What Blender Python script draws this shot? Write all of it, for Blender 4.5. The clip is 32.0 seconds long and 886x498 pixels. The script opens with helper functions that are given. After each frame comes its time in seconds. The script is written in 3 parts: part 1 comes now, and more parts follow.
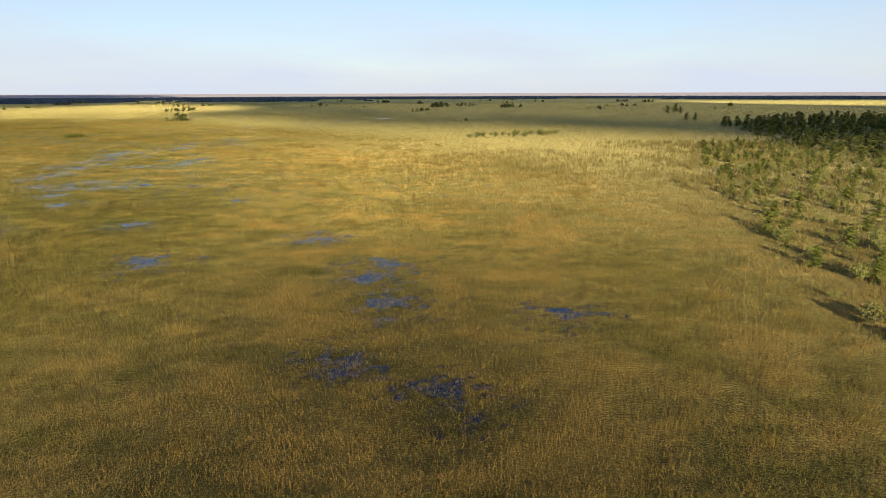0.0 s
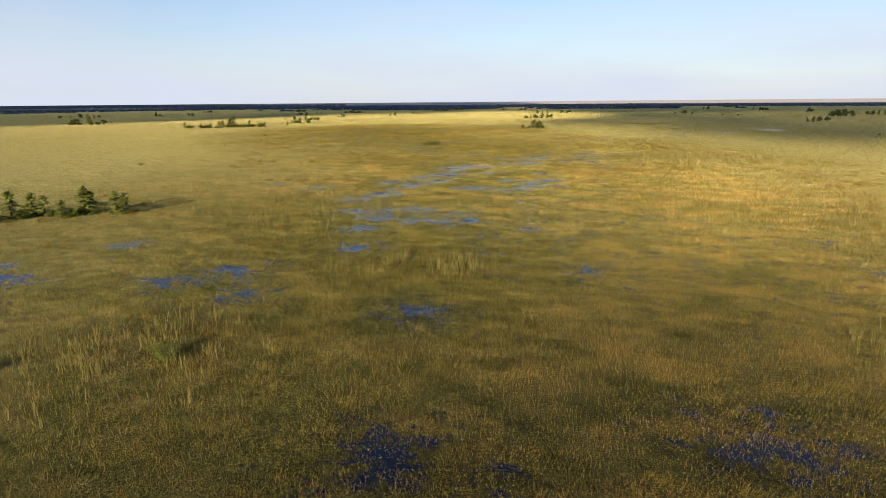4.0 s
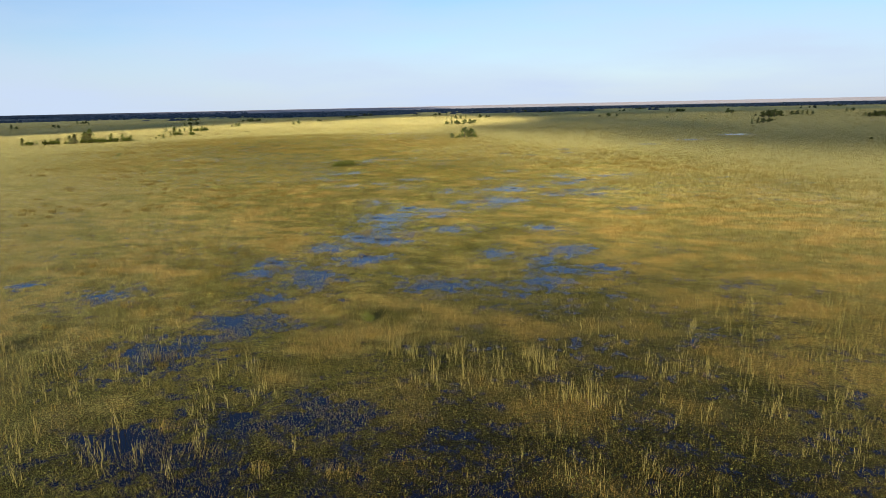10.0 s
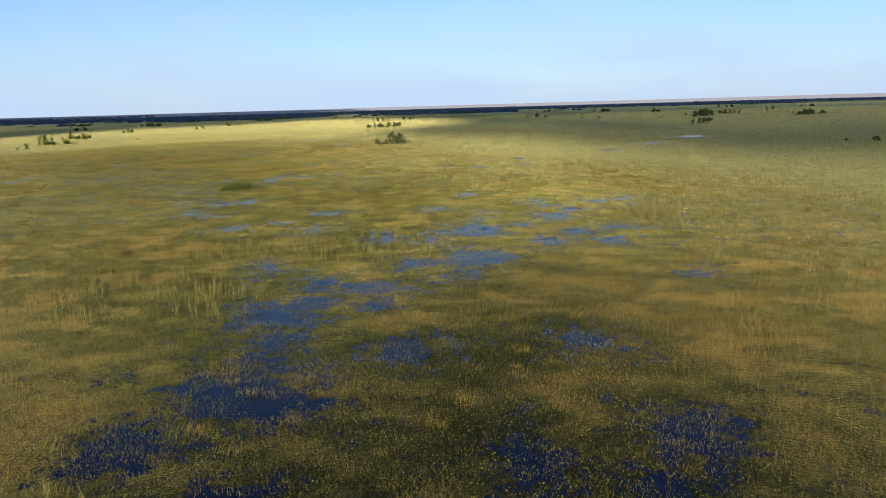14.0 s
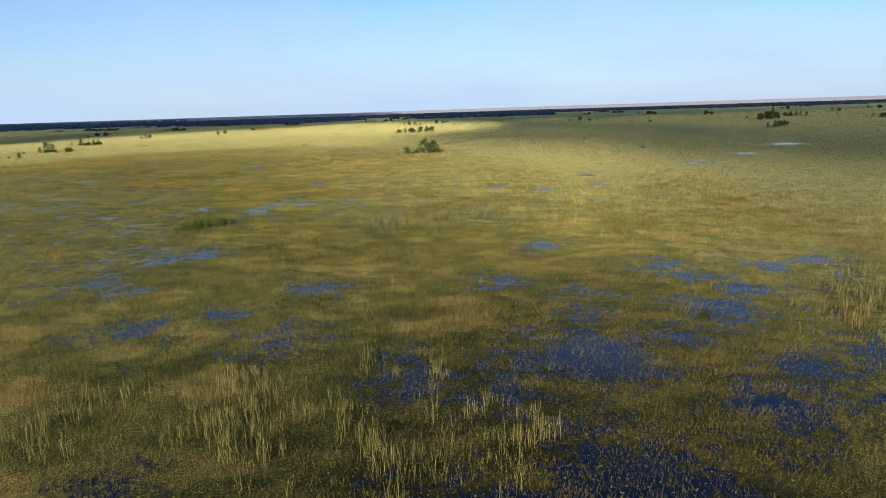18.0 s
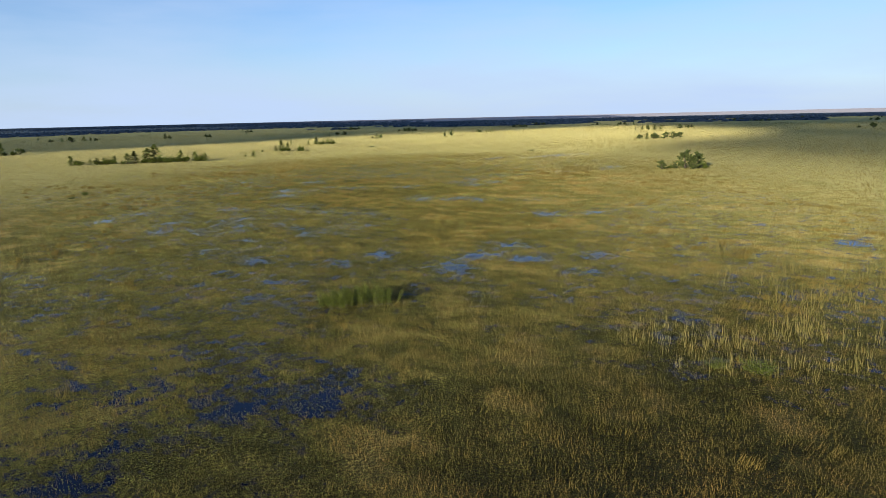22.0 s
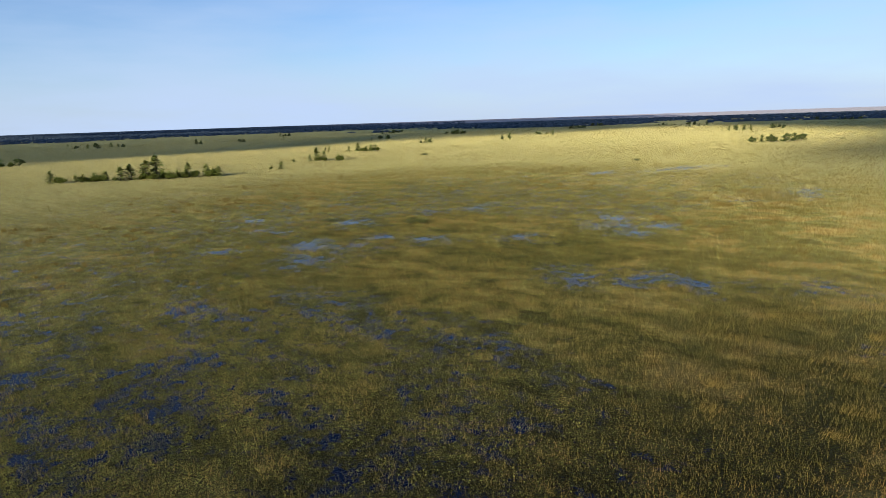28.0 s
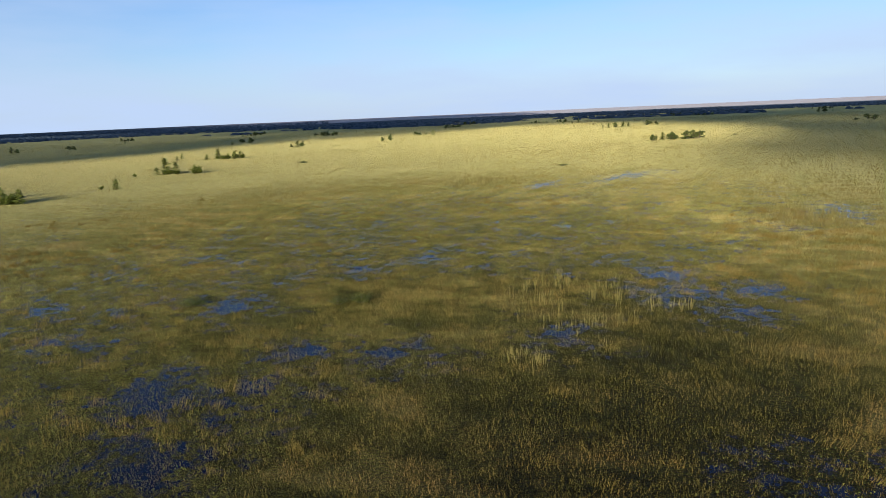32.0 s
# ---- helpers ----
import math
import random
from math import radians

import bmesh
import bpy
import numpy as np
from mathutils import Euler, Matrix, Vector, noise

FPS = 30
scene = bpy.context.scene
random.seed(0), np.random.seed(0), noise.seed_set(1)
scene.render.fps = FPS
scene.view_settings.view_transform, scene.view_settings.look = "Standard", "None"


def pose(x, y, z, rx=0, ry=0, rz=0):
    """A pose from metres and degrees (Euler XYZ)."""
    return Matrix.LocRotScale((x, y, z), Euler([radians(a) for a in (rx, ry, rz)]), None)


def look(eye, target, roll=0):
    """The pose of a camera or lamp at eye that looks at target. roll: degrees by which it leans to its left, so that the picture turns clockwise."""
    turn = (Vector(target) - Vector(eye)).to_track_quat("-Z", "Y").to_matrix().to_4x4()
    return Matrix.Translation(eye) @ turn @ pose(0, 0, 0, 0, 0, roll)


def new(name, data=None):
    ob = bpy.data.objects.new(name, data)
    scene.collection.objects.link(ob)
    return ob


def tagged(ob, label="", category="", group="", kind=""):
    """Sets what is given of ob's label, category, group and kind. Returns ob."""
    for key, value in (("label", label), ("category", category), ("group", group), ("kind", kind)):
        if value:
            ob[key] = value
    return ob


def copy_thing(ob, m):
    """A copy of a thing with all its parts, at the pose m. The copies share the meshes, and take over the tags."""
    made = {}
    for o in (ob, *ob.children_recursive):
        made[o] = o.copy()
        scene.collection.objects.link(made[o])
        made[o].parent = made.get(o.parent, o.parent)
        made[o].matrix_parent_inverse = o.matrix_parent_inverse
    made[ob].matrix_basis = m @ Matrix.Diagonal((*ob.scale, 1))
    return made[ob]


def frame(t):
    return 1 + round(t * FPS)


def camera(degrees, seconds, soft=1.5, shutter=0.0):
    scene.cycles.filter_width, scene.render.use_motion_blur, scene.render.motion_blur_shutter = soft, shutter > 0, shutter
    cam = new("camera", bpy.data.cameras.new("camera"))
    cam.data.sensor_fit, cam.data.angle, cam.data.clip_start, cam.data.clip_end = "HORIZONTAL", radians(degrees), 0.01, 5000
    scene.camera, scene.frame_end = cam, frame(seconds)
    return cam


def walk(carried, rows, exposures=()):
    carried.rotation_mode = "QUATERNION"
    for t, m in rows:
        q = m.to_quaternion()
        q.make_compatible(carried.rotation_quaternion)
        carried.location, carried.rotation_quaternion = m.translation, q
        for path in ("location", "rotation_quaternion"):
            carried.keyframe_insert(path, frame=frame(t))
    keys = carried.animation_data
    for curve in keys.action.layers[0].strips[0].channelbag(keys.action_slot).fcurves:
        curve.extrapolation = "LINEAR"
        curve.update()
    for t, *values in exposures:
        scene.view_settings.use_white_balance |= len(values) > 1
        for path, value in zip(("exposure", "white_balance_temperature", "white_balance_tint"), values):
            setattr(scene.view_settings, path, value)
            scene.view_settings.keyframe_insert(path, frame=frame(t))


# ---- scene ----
cam = camera(70.55, 32.0, soft=0.8, shutter=0.0)
# seconds, x, y, z, yaw, pitch, roll
ROWS = [
    (0.0, -0.00, 0.00, 14.56, -0.12, -14.12, 0.18),
    (0.5, -0.44, 4.54, 14.53, 7.61, -14.00, 0.15),
    (1.0, -1.01, 9.13, 14.51, 16.23, -13.88, 0.10),
    (1.5, -2.02, 13.70, 14.47, 19.73, -13.78, 0.11),
    (2.0, -3.56, 18.17, 14.44, 21.14, -13.70, 0.14),
    (2.5, -5.33, 22.56, 14.40, 28.21, -13.61, 0.15),
    (3.0, -7.42, 26.86, 14.36, 30.22, -13.55, 0.20),
    (3.5, -9.74, 30.86, 14.32, 30.69, -13.48, 0.29),
    (5.5, -20.52, 46.10, 14.13, 30.92, -13.21, 0.67),
    (6.0, -23.34, 49.87, 14.09, 30.50, -13.17, 0.74),
    (6.5, -26.10, 53.83, 14.07, 27.06, -13.17, 0.92),
    (7.0, -28.83, 57.74, 14.06, 24.35, -13.14, 0.96),
    (7.5, -31.32, 61.77, 14.04, 23.74, -13.13, 1.00),
    (8.0, -33.67, 65.85, 14.03, 23.38, -13.11, 1.04),
    (8.5, -35.91, 69.96, 14.01, 23.14, -13.09, 1.10),
    (9.0, -38.05, 74.13, 14.00, 22.98, -13.10, 1.13),
    (9.5, -40.13, 78.06, 13.98, 22.80, -13.05, 1.20),
    (10.0, -42.24, 82.02, 13.96, 22.67, -13.01, 1.22),
    (10.5, -44.29, 86.01, 13.94, 22.21, -13.00, 1.27),
    (11.0, -46.40, 90.05, 13.92, 19.50, -13.04, 1.39),
    (11.5, -48.46, 94.13, 13.90, 17.54, -13.08, 1.46),
    (12.0, -50.39, 98.26, 13.88, 16.76, -13.08, 1.49),
    (12.5, -52.21, 102.43, 13.86, 16.28, -13.08, 1.54),
    (13.0, -53.91, 106.56, 13.84, 15.92, -13.06, 1.57),
    (13.5, -55.61, 110.82, 13.81, 15.69, -13.06, 1.60),
    (14.0, -57.29, 115.06, 13.79, 15.52, -13.05, 1.62),
    (14.5, -58.91, 119.32, 13.77, 15.40, -13.01, 1.72),
    (16.5, -64.85, 135.53, 13.69, 15.06, -12.84, 1.83),
    (17.0, -66.38, 139.67, 13.67, 14.96, -12.86, 1.87),
    (17.5, -67.98, 143.96, 13.60, 16.67, -12.77, 1.83),
    (18.0, -69.57, 148.27, 13.53, 18.36, -12.69, 1.83),
    (18.5, -71.34, 152.56, 13.46, 19.38, -12.63, 1.77),
    (19.0, -73.26, 156.76, 13.39, 23.96, -12.43, 1.65),
    (19.5, -75.25, 160.87, 13.41, 30.08, -12.25, 1.47),
    (20.0, -77.54, 164.86, 13.44, 32.09, -12.22, 1.44),
    (20.5, -80.09, 168.70, 13.47, 32.94, -12.17, 1.47),
    (21.0, -82.81, 172.43, 13.49, 33.43, -12.14, 1.49),
    (21.5, -85.68, 176.01, 13.52, 35.37, -12.05, 1.44),
    (22.0, -88.64, 179.51, 13.54, 38.52, -11.95, 1.34),
    (22.5, -91.71, 182.88, 13.57, 40.33, -11.88, 1.31),
    (23.0, -95.02, 186.11, 13.60, 41.21, -11.84, 1.37),
    (23.5, -98.27, 188.93, 13.57, 41.62, -11.78, 1.41),
    (24.0, -101.79, 191.87, 13.53, 41.84, -11.74, 1.41),
    (24.5, -105.37, 194.75, 13.50, 41.99, -11.70, 1.44),
    (25.0, -108.94, 197.56, 13.47, 42.08, -11.67, 1.47),
    (25.5, -112.54, 200.33, 13.49, 42.13, -11.67, 1.51),
    (27.5, -126.99, 211.41, 13.56, 42.07, -11.72, 1.83),
    (28.0, -130.64, 214.07, 13.57, 42.01, -11.72, 1.86),
    (28.5, -134.26, 216.75, 13.63, 41.95, -11.75, 1.91),
    (29.0, -137.87, 219.41, 13.68, 41.87, -11.75, 1.95),
    (29.5, -141.51, 222.10, 13.73, 41.63, -11.75, 2.00),
    (30.0, -145.21, 224.77, 13.81, 39.55, -11.86, 2.07),
    (30.5, -148.87, 227.47, 13.88, 35.61, -12.00, 2.24),
    (31.0, -152.42, 230.26, 13.96, 32.61, -12.16, 2.39),
    (31.5, -155.82, 233.11, 14.04, 30.48, -12.23, 2.50),
    (32.0, -159.05, 236.10, 14.11, 29.68, -12.24, 2.47),
]
walk(cam, [(t, pose(x, y, z, 90 + pitch, roll, yaw)) for t, x, y, z, yaw, pitch, roll in ROWS], exposures=[(0.0, 0.64, 7350, 10), (6.0, 0.62, 7350, 11), (10.0, 0.56, 6550, 6), (17.0, 0.50, 6000, 4), (24.0, 0.48, 6020, 7), (32.0, 0.46, 6020, 7)])

# ---- light: low sun behind the flight, clear pale sky ----
SUN_EL, SUN_AZ = 13.0, 173.6
world = bpy.data.worlds.new("evening_sky")
scene.world = world
world.use_nodes = True
wn, wl = world.node_tree.nodes, world.node_tree.links
sky = wn.new("ShaderNodeTexSky")
sky.sky_type, sky.sun_disc = "NISHITA", False
sky.sun_elevation, sky.sun_rotation = radians(SUN_EL), radians(SUN_AZ)
sky.altitude, sky.air_density, sky.dust_density, sky.ozone_density = 0.0, 1.0, 0.3, 3.0
# a pale veil of thin high cloud, thickest low down, with faint streaks
way, part_z, wisps = wn.new("ShaderNodeTexCoord"), wn.new("ShaderNodeSeparateXYZ"), wn.new("ShaderNodeTexNoise")
wl.new(way.outputs["Generated"], part_z.inputs[0])
low = wn.new("ShaderNodeMapRange")
low.interpolation_type = "SMOOTHSTEP"
low.inputs["From Min"].default_value, low.inputs["From Max"].default_value = -0.02, 0.25
low.inputs["To Min"].default_value, low.inputs["To Max"].default_value = 0.82, 0.0
wl.new(part_z.outputs[2], low.inputs["Value"])
stretch = wn.new("ShaderNodeMapping")
stretch.inputs["Scale"].default_value = (1.6, 1.6, 9.0)
stretch.inputs["Rotation"].default_value = (0.06, -0.1, 0.0)
wl.new(way.outputs["Generated"], stretch.inputs[0])
wl.new(stretch.outputs[0], wisps.inputs["Vector"])
wisps.inputs["Scale"].default_value, wisps.inputs["Detail"].default_value = 2.0, 6
amount = wn.new("ShaderNodeMath")
amount.operation = "MULTIPLY_ADD"
wl.new(wisps.outputs[0], amount.inputs[0])
amount.inputs[1].default_value = 1.1
wl.new(low.outputs[0], amount.inputs[2])
trim = wn.new("ShaderNodeMath")
trim.operation, trim.use_clamp = "SUBTRACT", True
wl.new(amount.outputs[0], trim.inputs[0])
trim.inputs[1].default_value = 0.5
veil = wn.new("ShaderNodeMix")
veil.data_type = "RGBA"
wl.new(trim.outputs[0], veil.inputs["Factor"])
deep = wn.new("ShaderNodeMix")
deep.data_type, deep.blend_type = "RGBA", "MULTIPLY"
deep.inputs["Factor"].default_value = 1.0
wl.new(sky.outputs[0], deep.inputs["A"])
deep.inputs["B"].default_value = (0.92, 0.98, 1.20, 1)
wl.new(deep.outputs["Result"], veil.inputs["A"])
veil.inputs["B"].default_value = (4.2, 4.95, 6.45, 1)
wl.new(veil.outputs["Result"], wn["Background"].inputs[0])
wn["Background"].inputs[1].default_value = 0.10
SUN_DIR = Vector((math.sin(radians(SUN_AZ)) * math.cos(radians(SUN_EL)), math.cos(radians(SUN_AZ)) * math.cos(radians(SUN_EL)), math.sin(radians(SUN_EL))))
sun = new("sun", bpy.data.lights.new("sun", "SUN"))
sun.data.energy, sun.data.angle, sun.data.color = 5.0, radians(0.53), (1.0, 0.86, 0.66)
sun.matrix_world = look(tuple(SUN_DIR * 50), (0, 0, 0))


# ---- fields over the plan ----
TABLES = np.random.RandomState(7).rand(8, 256, 256)


def grain(x, y, size, seed=0):
    """Smooth noise from 0 to 1 with cells of that size."""
    u, v = np.asarray(x) / size + 31.7 * seed, np.asarray(y) / size - 17.3 * seed
    i, j = np.floor(u).astype(int), np.floor(v).astype(int)
    a, b = u - i, v - j
    a, b = a * a * (3 - 2 * a), b * b * (3 - 2 * b)
    g = TABLES[seed % 8]
    c00, c10 = g[i & 255, j & 255], g[(i + 1) & 255, j & 255]
    c01, c11 = g[i & 255, (j + 1) & 255], g[(i + 1) & 255, (j + 1) & 255]
    return (c00 * (1 - a) + c10 * a) * (1 - b) + (c01 * (1 - a) + c11 * a) * b


def layers(x, y, size, seed=0, n=4):
    total, weight = 0.0, 0.0
    for k in range(n):
        total = total + grain(x, y, size / 2.03 ** k, seed + k) * 0.55 ** k
        weight += 0.55 ** k
    return total / weight


def step(a, b, x):
    s = np.clip((x - a) / (b - a), 0, 1)
    return s * s * (3 - 2 * s)


# the line under the flight
SPINE = [(0, 12), (-10, 45), (-32, 85), (-55, 128), (-74, 165), (-105, 202), (-150, 238), (-185, 275), (-196, 295)]


def from_spine(x, y):
    best = np.full(np.shape(x), 1e9)
    for (ax, ay), (bx, by) in zip(SPINE[:-1], SPINE[1:]):
        dx, dy = bx - ax, by - ay
        k = np.clip(((x - ax) * dx + (y - ay) * dy) / (dx * dx + dy * dy), 0, 1)
        best = np.minimum(best, np.hypot(x - ax - k * dx, y - ay - k * dy))
    return best


# open pools: x, y, radius
POOLS_SOUTH = [(0, 28, 0.6), (-6, 32, 0.6), (8, 40, 0.9), (-4, 42, 0.8), (-6, 48, 1.0), (-5, 52, 1.1), (-26, 53, 1.2), (-69, 58, 2.4), (-75, 59, 2.4), (-13, 62, 1.2), (-57, 65, 1.2), (-49, 66, 0.9), (-35, 69, 0.9), (-55, 70, 1.5), (-72, 71, 1.4), (-51, 82, 1.1), (-28, 85, 1), (-56, 90, 1.3), (-59, 96, 2), (-54, 96, 0.9), (-51, 98, 1.3), (-64, 99, 1.8), (-39, 99, 0.9), (-48, 100, 0.9), (-61, 102, 1.3), (-58, 104, 1.8), (-52, 104, 0.9), (-71, 107, 2), (-70, 113, 2.6), (-85, 114, 1.6), (-94, 114, 1.1), (-72, 118, 1.1)]
POOLS_MIDDLE = [(-72, 124, 2.5), (-77, 124, 1), (-61, 125, 1.6), (-79, 127, 1.2), (-53, 129, 2), (-71, 131, 1.9), (-53, 133, 0.9), (-77, 134, 2), (-50, 135, 1), (-56, 136, 0.9), (-60, 137, 1.1), (-75, 140, 4), (-54, 140, 1.8), (-69, 147, 1.5), (-77, 147, 1.4), (-59, 150, 1.1), (-79, 152, 3.5), (-74, 154, 1.2), (-76, 158, 2.4), (-80, 159, 0.9), (-87, 162, 0.9), (-69, 164, 1), (-74, 166, 1.7), (-51, 167, 1), (-70, 169, 3.1), (-76, 176, 1.3), (-81, 176, 0.9), (-64, 177, 1.6), (-58, 178, 1.3), (-101, 178, 1.1), (-91, 179, 1), (-72, 181, 3.1)]
POOLS_TURN = [(-62, 182, 1.6), (-97, 182, 1.1), (-58, 185, 2), (-68, 185, 1.5), (-110, 185, 0.9), (-114, 187, 1.5), (-73, 187, 0.9), (-94, 190, 1.1), (-65, 191, 2.8), (-74, 193, 1.3), (-81, 194, 1.2), (-114, 195, 1.2), (-63, 196, 2.4), (-112, 198, 1), (-67, 199, 2.1), (-69, 202, 1.2), (-60, 203, 1.8), (-57, 206, 1.9), (-80, 208, 1.8), (-141, 215, 1.1), (-181, 218, 2), (-166, 219, 1.4), (-133, 219, 0.9), (-171, 223, 1.1), (-123, 223, 1.1), (-133, 223, 1.1), (-184, 224, 1.6), (-124, 228, 1.2), (-112, 228, 0.9), (-165, 229, 1.1), (-119, 230, 0.9), (-176, 234, 2)]
POOLS_NORTH = [(-124, 234, 0.9), (-114, 235, 0.9), (-194, 247, 1.2), (-87, 249, 2.4), (-182, 250, 1.5), (-95, 253, 2.5), (-189, 255, 1.6), (-131, 255, 1.5), (-78, 257, 2.4), (-203, 257, 1.2), (-184, 258, 1.6), (-157, 259, 1), (-126, 260, 1), (-153, 262, 1), (-211, 262, 0.9), (-185, 263, 1.4), (-148, 263, 0.9), (-180, 265, 1.5), (-140, 267, 0.9), (-197, 268, 1.9), (-82, 271, 2.6), (-172, 272, 1.2), (-195, 281, 1.3), (-162, 281, 1), (-167, 284, 2.5), (-162, 287, 1.4), (-191, 288, 1.1), (-169, 289, 2), (-61, 296, 3.0), (-160, 314, 1.7), (-48, 321, 4.0), (-154, 322, 2.1)]
POOLS_FAR = [(-155, 330, 4.2), (-202, 346, 3.3), (-193, 352, 4.3), (-33, 356, 7.3), (-190, 363, 5.6), (-186, 373, 4.9)]
POOLS_FAR = [(px, py, 0.6 * pr) for px, py, pr in POOLS_FAR]
POOLS = POOLS_SOUTH + POOLS_MIDDLE + [(px, py, 0.58 * pr) for px, py, pr in POOLS_TURN + POOLS_NORTH] + POOLS_FAR

WX0, WY0, WSTEP = -420.0, 0.0, 0.35
wx, wy = np.meshgrid(np.arange(WX0, 160, WSTEP), np.arange(WY0, 460, WSTEP), indexing="ij")
core, damp = np.full(wx.shape, -1.0), np.zeros(wx.shape)
for px, py, pr in POOLS:
    reach = 2.6 * pr + 5
    i0, i1 = int((px - reach - WX0) / WSTEP), int((px + reach - WX0) / WSTEP) + 1
    j0, j1 = max(int((py - reach - WY0) / WSTEP), 0), int((py + reach - WY0) / WSTEP) + 1
    bx, by = wx[i0:i1, j0:j1] - px, wy[i0:i1, j0:j1] - py
    far = np.hypot(bx, by)
    core[i0:i1, j0:j1] = np.maximum(core[i0:i1, j0:j1], 1 - far / (1.15 * pr))
    damp[i0:i1, j0:j1] = np.maximum(damp[i0:i1, j0:j1], np.clip(1 - far / reach, 0, 1))
ragged = layers(wx * 0.85 + wy * 0.3, wy * 1.2 - wx * 0.25, 2.4, 1, 4)
flood = np.clip(core, -0.9, 0.5)
open_water = step(0.0, 0.16, np.clip(core, -0.8, 0.4) * 0.6 + (ragged - 0.72) * 1.9)
open_water *= step(0.05, 0.3, damp)
# spots of darker, wetter ground with thinner sedge: x, y, radius
DARK_SPOTS = [(-45, 64, 2.3), (-36, 67, 1.7), (-54, 66, 2.3), (-56, 90, 2.0), (-59, 97, 2.0), (-44, 95, 2.2), (-76, 125, 2.4), (-58, 127, 2.5), (-54, 132, 1.9), (-80, 159, 2.3), (-70, 161, 2.2), (-103, 175, 2.6), (-94, 174, 2.4), (-82, 176, 1.7), (-73, 182, 2.3), (-119, 196, 3.5), (-112, 200, 2.6), (-137, 208, 2.6), (-129, 209, 2.2), (-119, 218, 2.2), (-158, 224, 3.8), (-150, 226, 2.6), (-147, 234, 3.0), (-169, 235, 3.5), (-161, 241, 3.4), (-153, 248, 2.7), (-185, 252, 4.0), (-175, 253, 2.7), (-167, 259, 2.8), (-160, 261, 2.6)]
dark_spot = np.zeros(wx.shape)
for px, py, pr in DARK_SPOTS:
    reach = 2.6 * pr
    i0, i1 = int((px - reach - WX0) / WSTEP), int((px + reach - WX0) / WSTEP) + 1
    j0, j1 = max(int((py - reach - WY0) / WSTEP), 0), int((py + reach - WY0) / WSTEP) + 1
    far = np.hypot(wx[i0:i1, j0:j1] - px, wy[i0:i1, j0:j1] - py)
    dark_spot[i0:i1, j0:j1] = np.maximum(dark_spot[i0:i1, j0:j1], 1.15 - far / reach)
dark_spot = step(0.25, 0.8, dark_spot + (layers(wx, wy, 4.0, 4, 3) - 0.5) * 0.9)
marsh = step(0.40, 0.60, layers(wx, wy, 34.0, 6, 3)) * (0.15 + 0.40 * step(40, 120, wy - 0.3 * wx)) * step(95, 60, from_spine(wx, wy))
damp = np.maximum(damp, marsh)
flood = np.maximum(0.42 * flood + 0.32 * damp - 0.20, 0.60 * damp - 0.49 + 0.08 * dark_spot) - 0.15 * (1 - step(0.0, 0.15, damp))
# soft patches of dry tan grass, and more standing water in the green between them
beside = from_spine(wx, wy)
tufted = layers(wx * 0.7 + wy * 0.4, wy * 1.2 - wx * 0.3, 1.6, 5, 3) - 0.5
patch = step(0.51, 0.71, layers(wx * 0.8 + wy * 0.3, wy * 1.1 - wx * 0.2, 3.2, 4, 3) + 0.7 * tufted) * step(75, 25, beside) * (0.6 + 0.4 * step(60, 120, wy)) * (1 - 0.8 * open_water) * (1 - 0.5 * step(0.2, 0.8, damp))
flood = flood + step(50, 15, beside) * (0.11 * (1 - patch) - 0.12 * patch) - 0.03 + 0.07 * step(150, 200, wy)


def on_map(table, x, y):
    i = np.clip(((np.asarray(x) - WX0) / WSTEP), 0, table.shape[0] - 1).astype(int)
    j = np.clip(((np.asarray(y) - WY0) / WSTEP), 0, table.shape[1] - 1).astype(int)
    return table[i, j]


def pool_at(x, y):
    return on_map(open_water, x, y)


def flood_at(x, y):
    return on_map(flood, x, y)


def dark_spot_at(x, y):
    return on_map(dark_spot, x, y)


def patch_at(x, y):
    return on_map(patch, x, y)


def damp_at(x, y):
    return on_map(damp, x, y)


def tone_at(x, y):
    """0: green sedge, 1: dry golden grass."""
    broad = layers(x * 0.75 + y * 0.3, y - 0.2 * x, 26.0, 3, 3)
    middle = layers(x * 0.8 + 0.3 * y, y * 1.2 - 0.2 * x, 5.5, 5, 3)
    fine = layers(x * 0.7 + 0.4 * y, y * 1.3 - 0.3 * x, 1.9, 2, 3)
    near = np.exp(-from_spine(x, y) / 46.0)
    # golden glow opposite the low sun, painted into the plants' tone
    glow_tone = 0.12 * np.exp(-((x + 5) / 60.0) ** 2 - ((y - 110) / 90.0) ** 2)
    # gold at the south end; darker along the line to paint shade between blades
    ends = 0.30 * step(80, 30, y) - 0.06 * step(165, 225, y) - 0.12 * (1 - 0.7 * step(150, 200, y))
    mottle = (broad - 0.5) * 0.14 + (middle - 0.5) * 0.42 + (fine - 0.5) * 0.95
    return np.clip(0.50 + glow_tone + near * ends + 0.5 * patch_at(x, y) + (0.3 + 0.7 * near) * mottle - 0.08 * near * damp_at(x, y) - 0.08 * dark_spot_at(x, y), 0, 1)


def height_at(x, y):
    lumps = layers(x * 0.8, y, 1.7, 2, 2) - 0.5
    return np.maximum(0.10 + 0.16 * lumps, 0.02) - 0.15 * pool_at(x, y)


# ---- materials ----
def material(name):
    m = bpy.data.materials.new(name)
    m.use_nodes = True
    return m, m.node_tree.nodes, m.node_tree.links, m.node_tree.nodes["Principled BSDF"]


def ramp(nodes, *stops):
    r = nodes.new("ShaderNodeValToRGB")
    while len(r.color_ramp.elements) < len(stops):
        r.color_ramp.elements.new(0.5)
    for e, (at, colour) in zip(r.color_ramp.elements, stops):
        e.position, e.color = at, (*colour, 1)
    return r


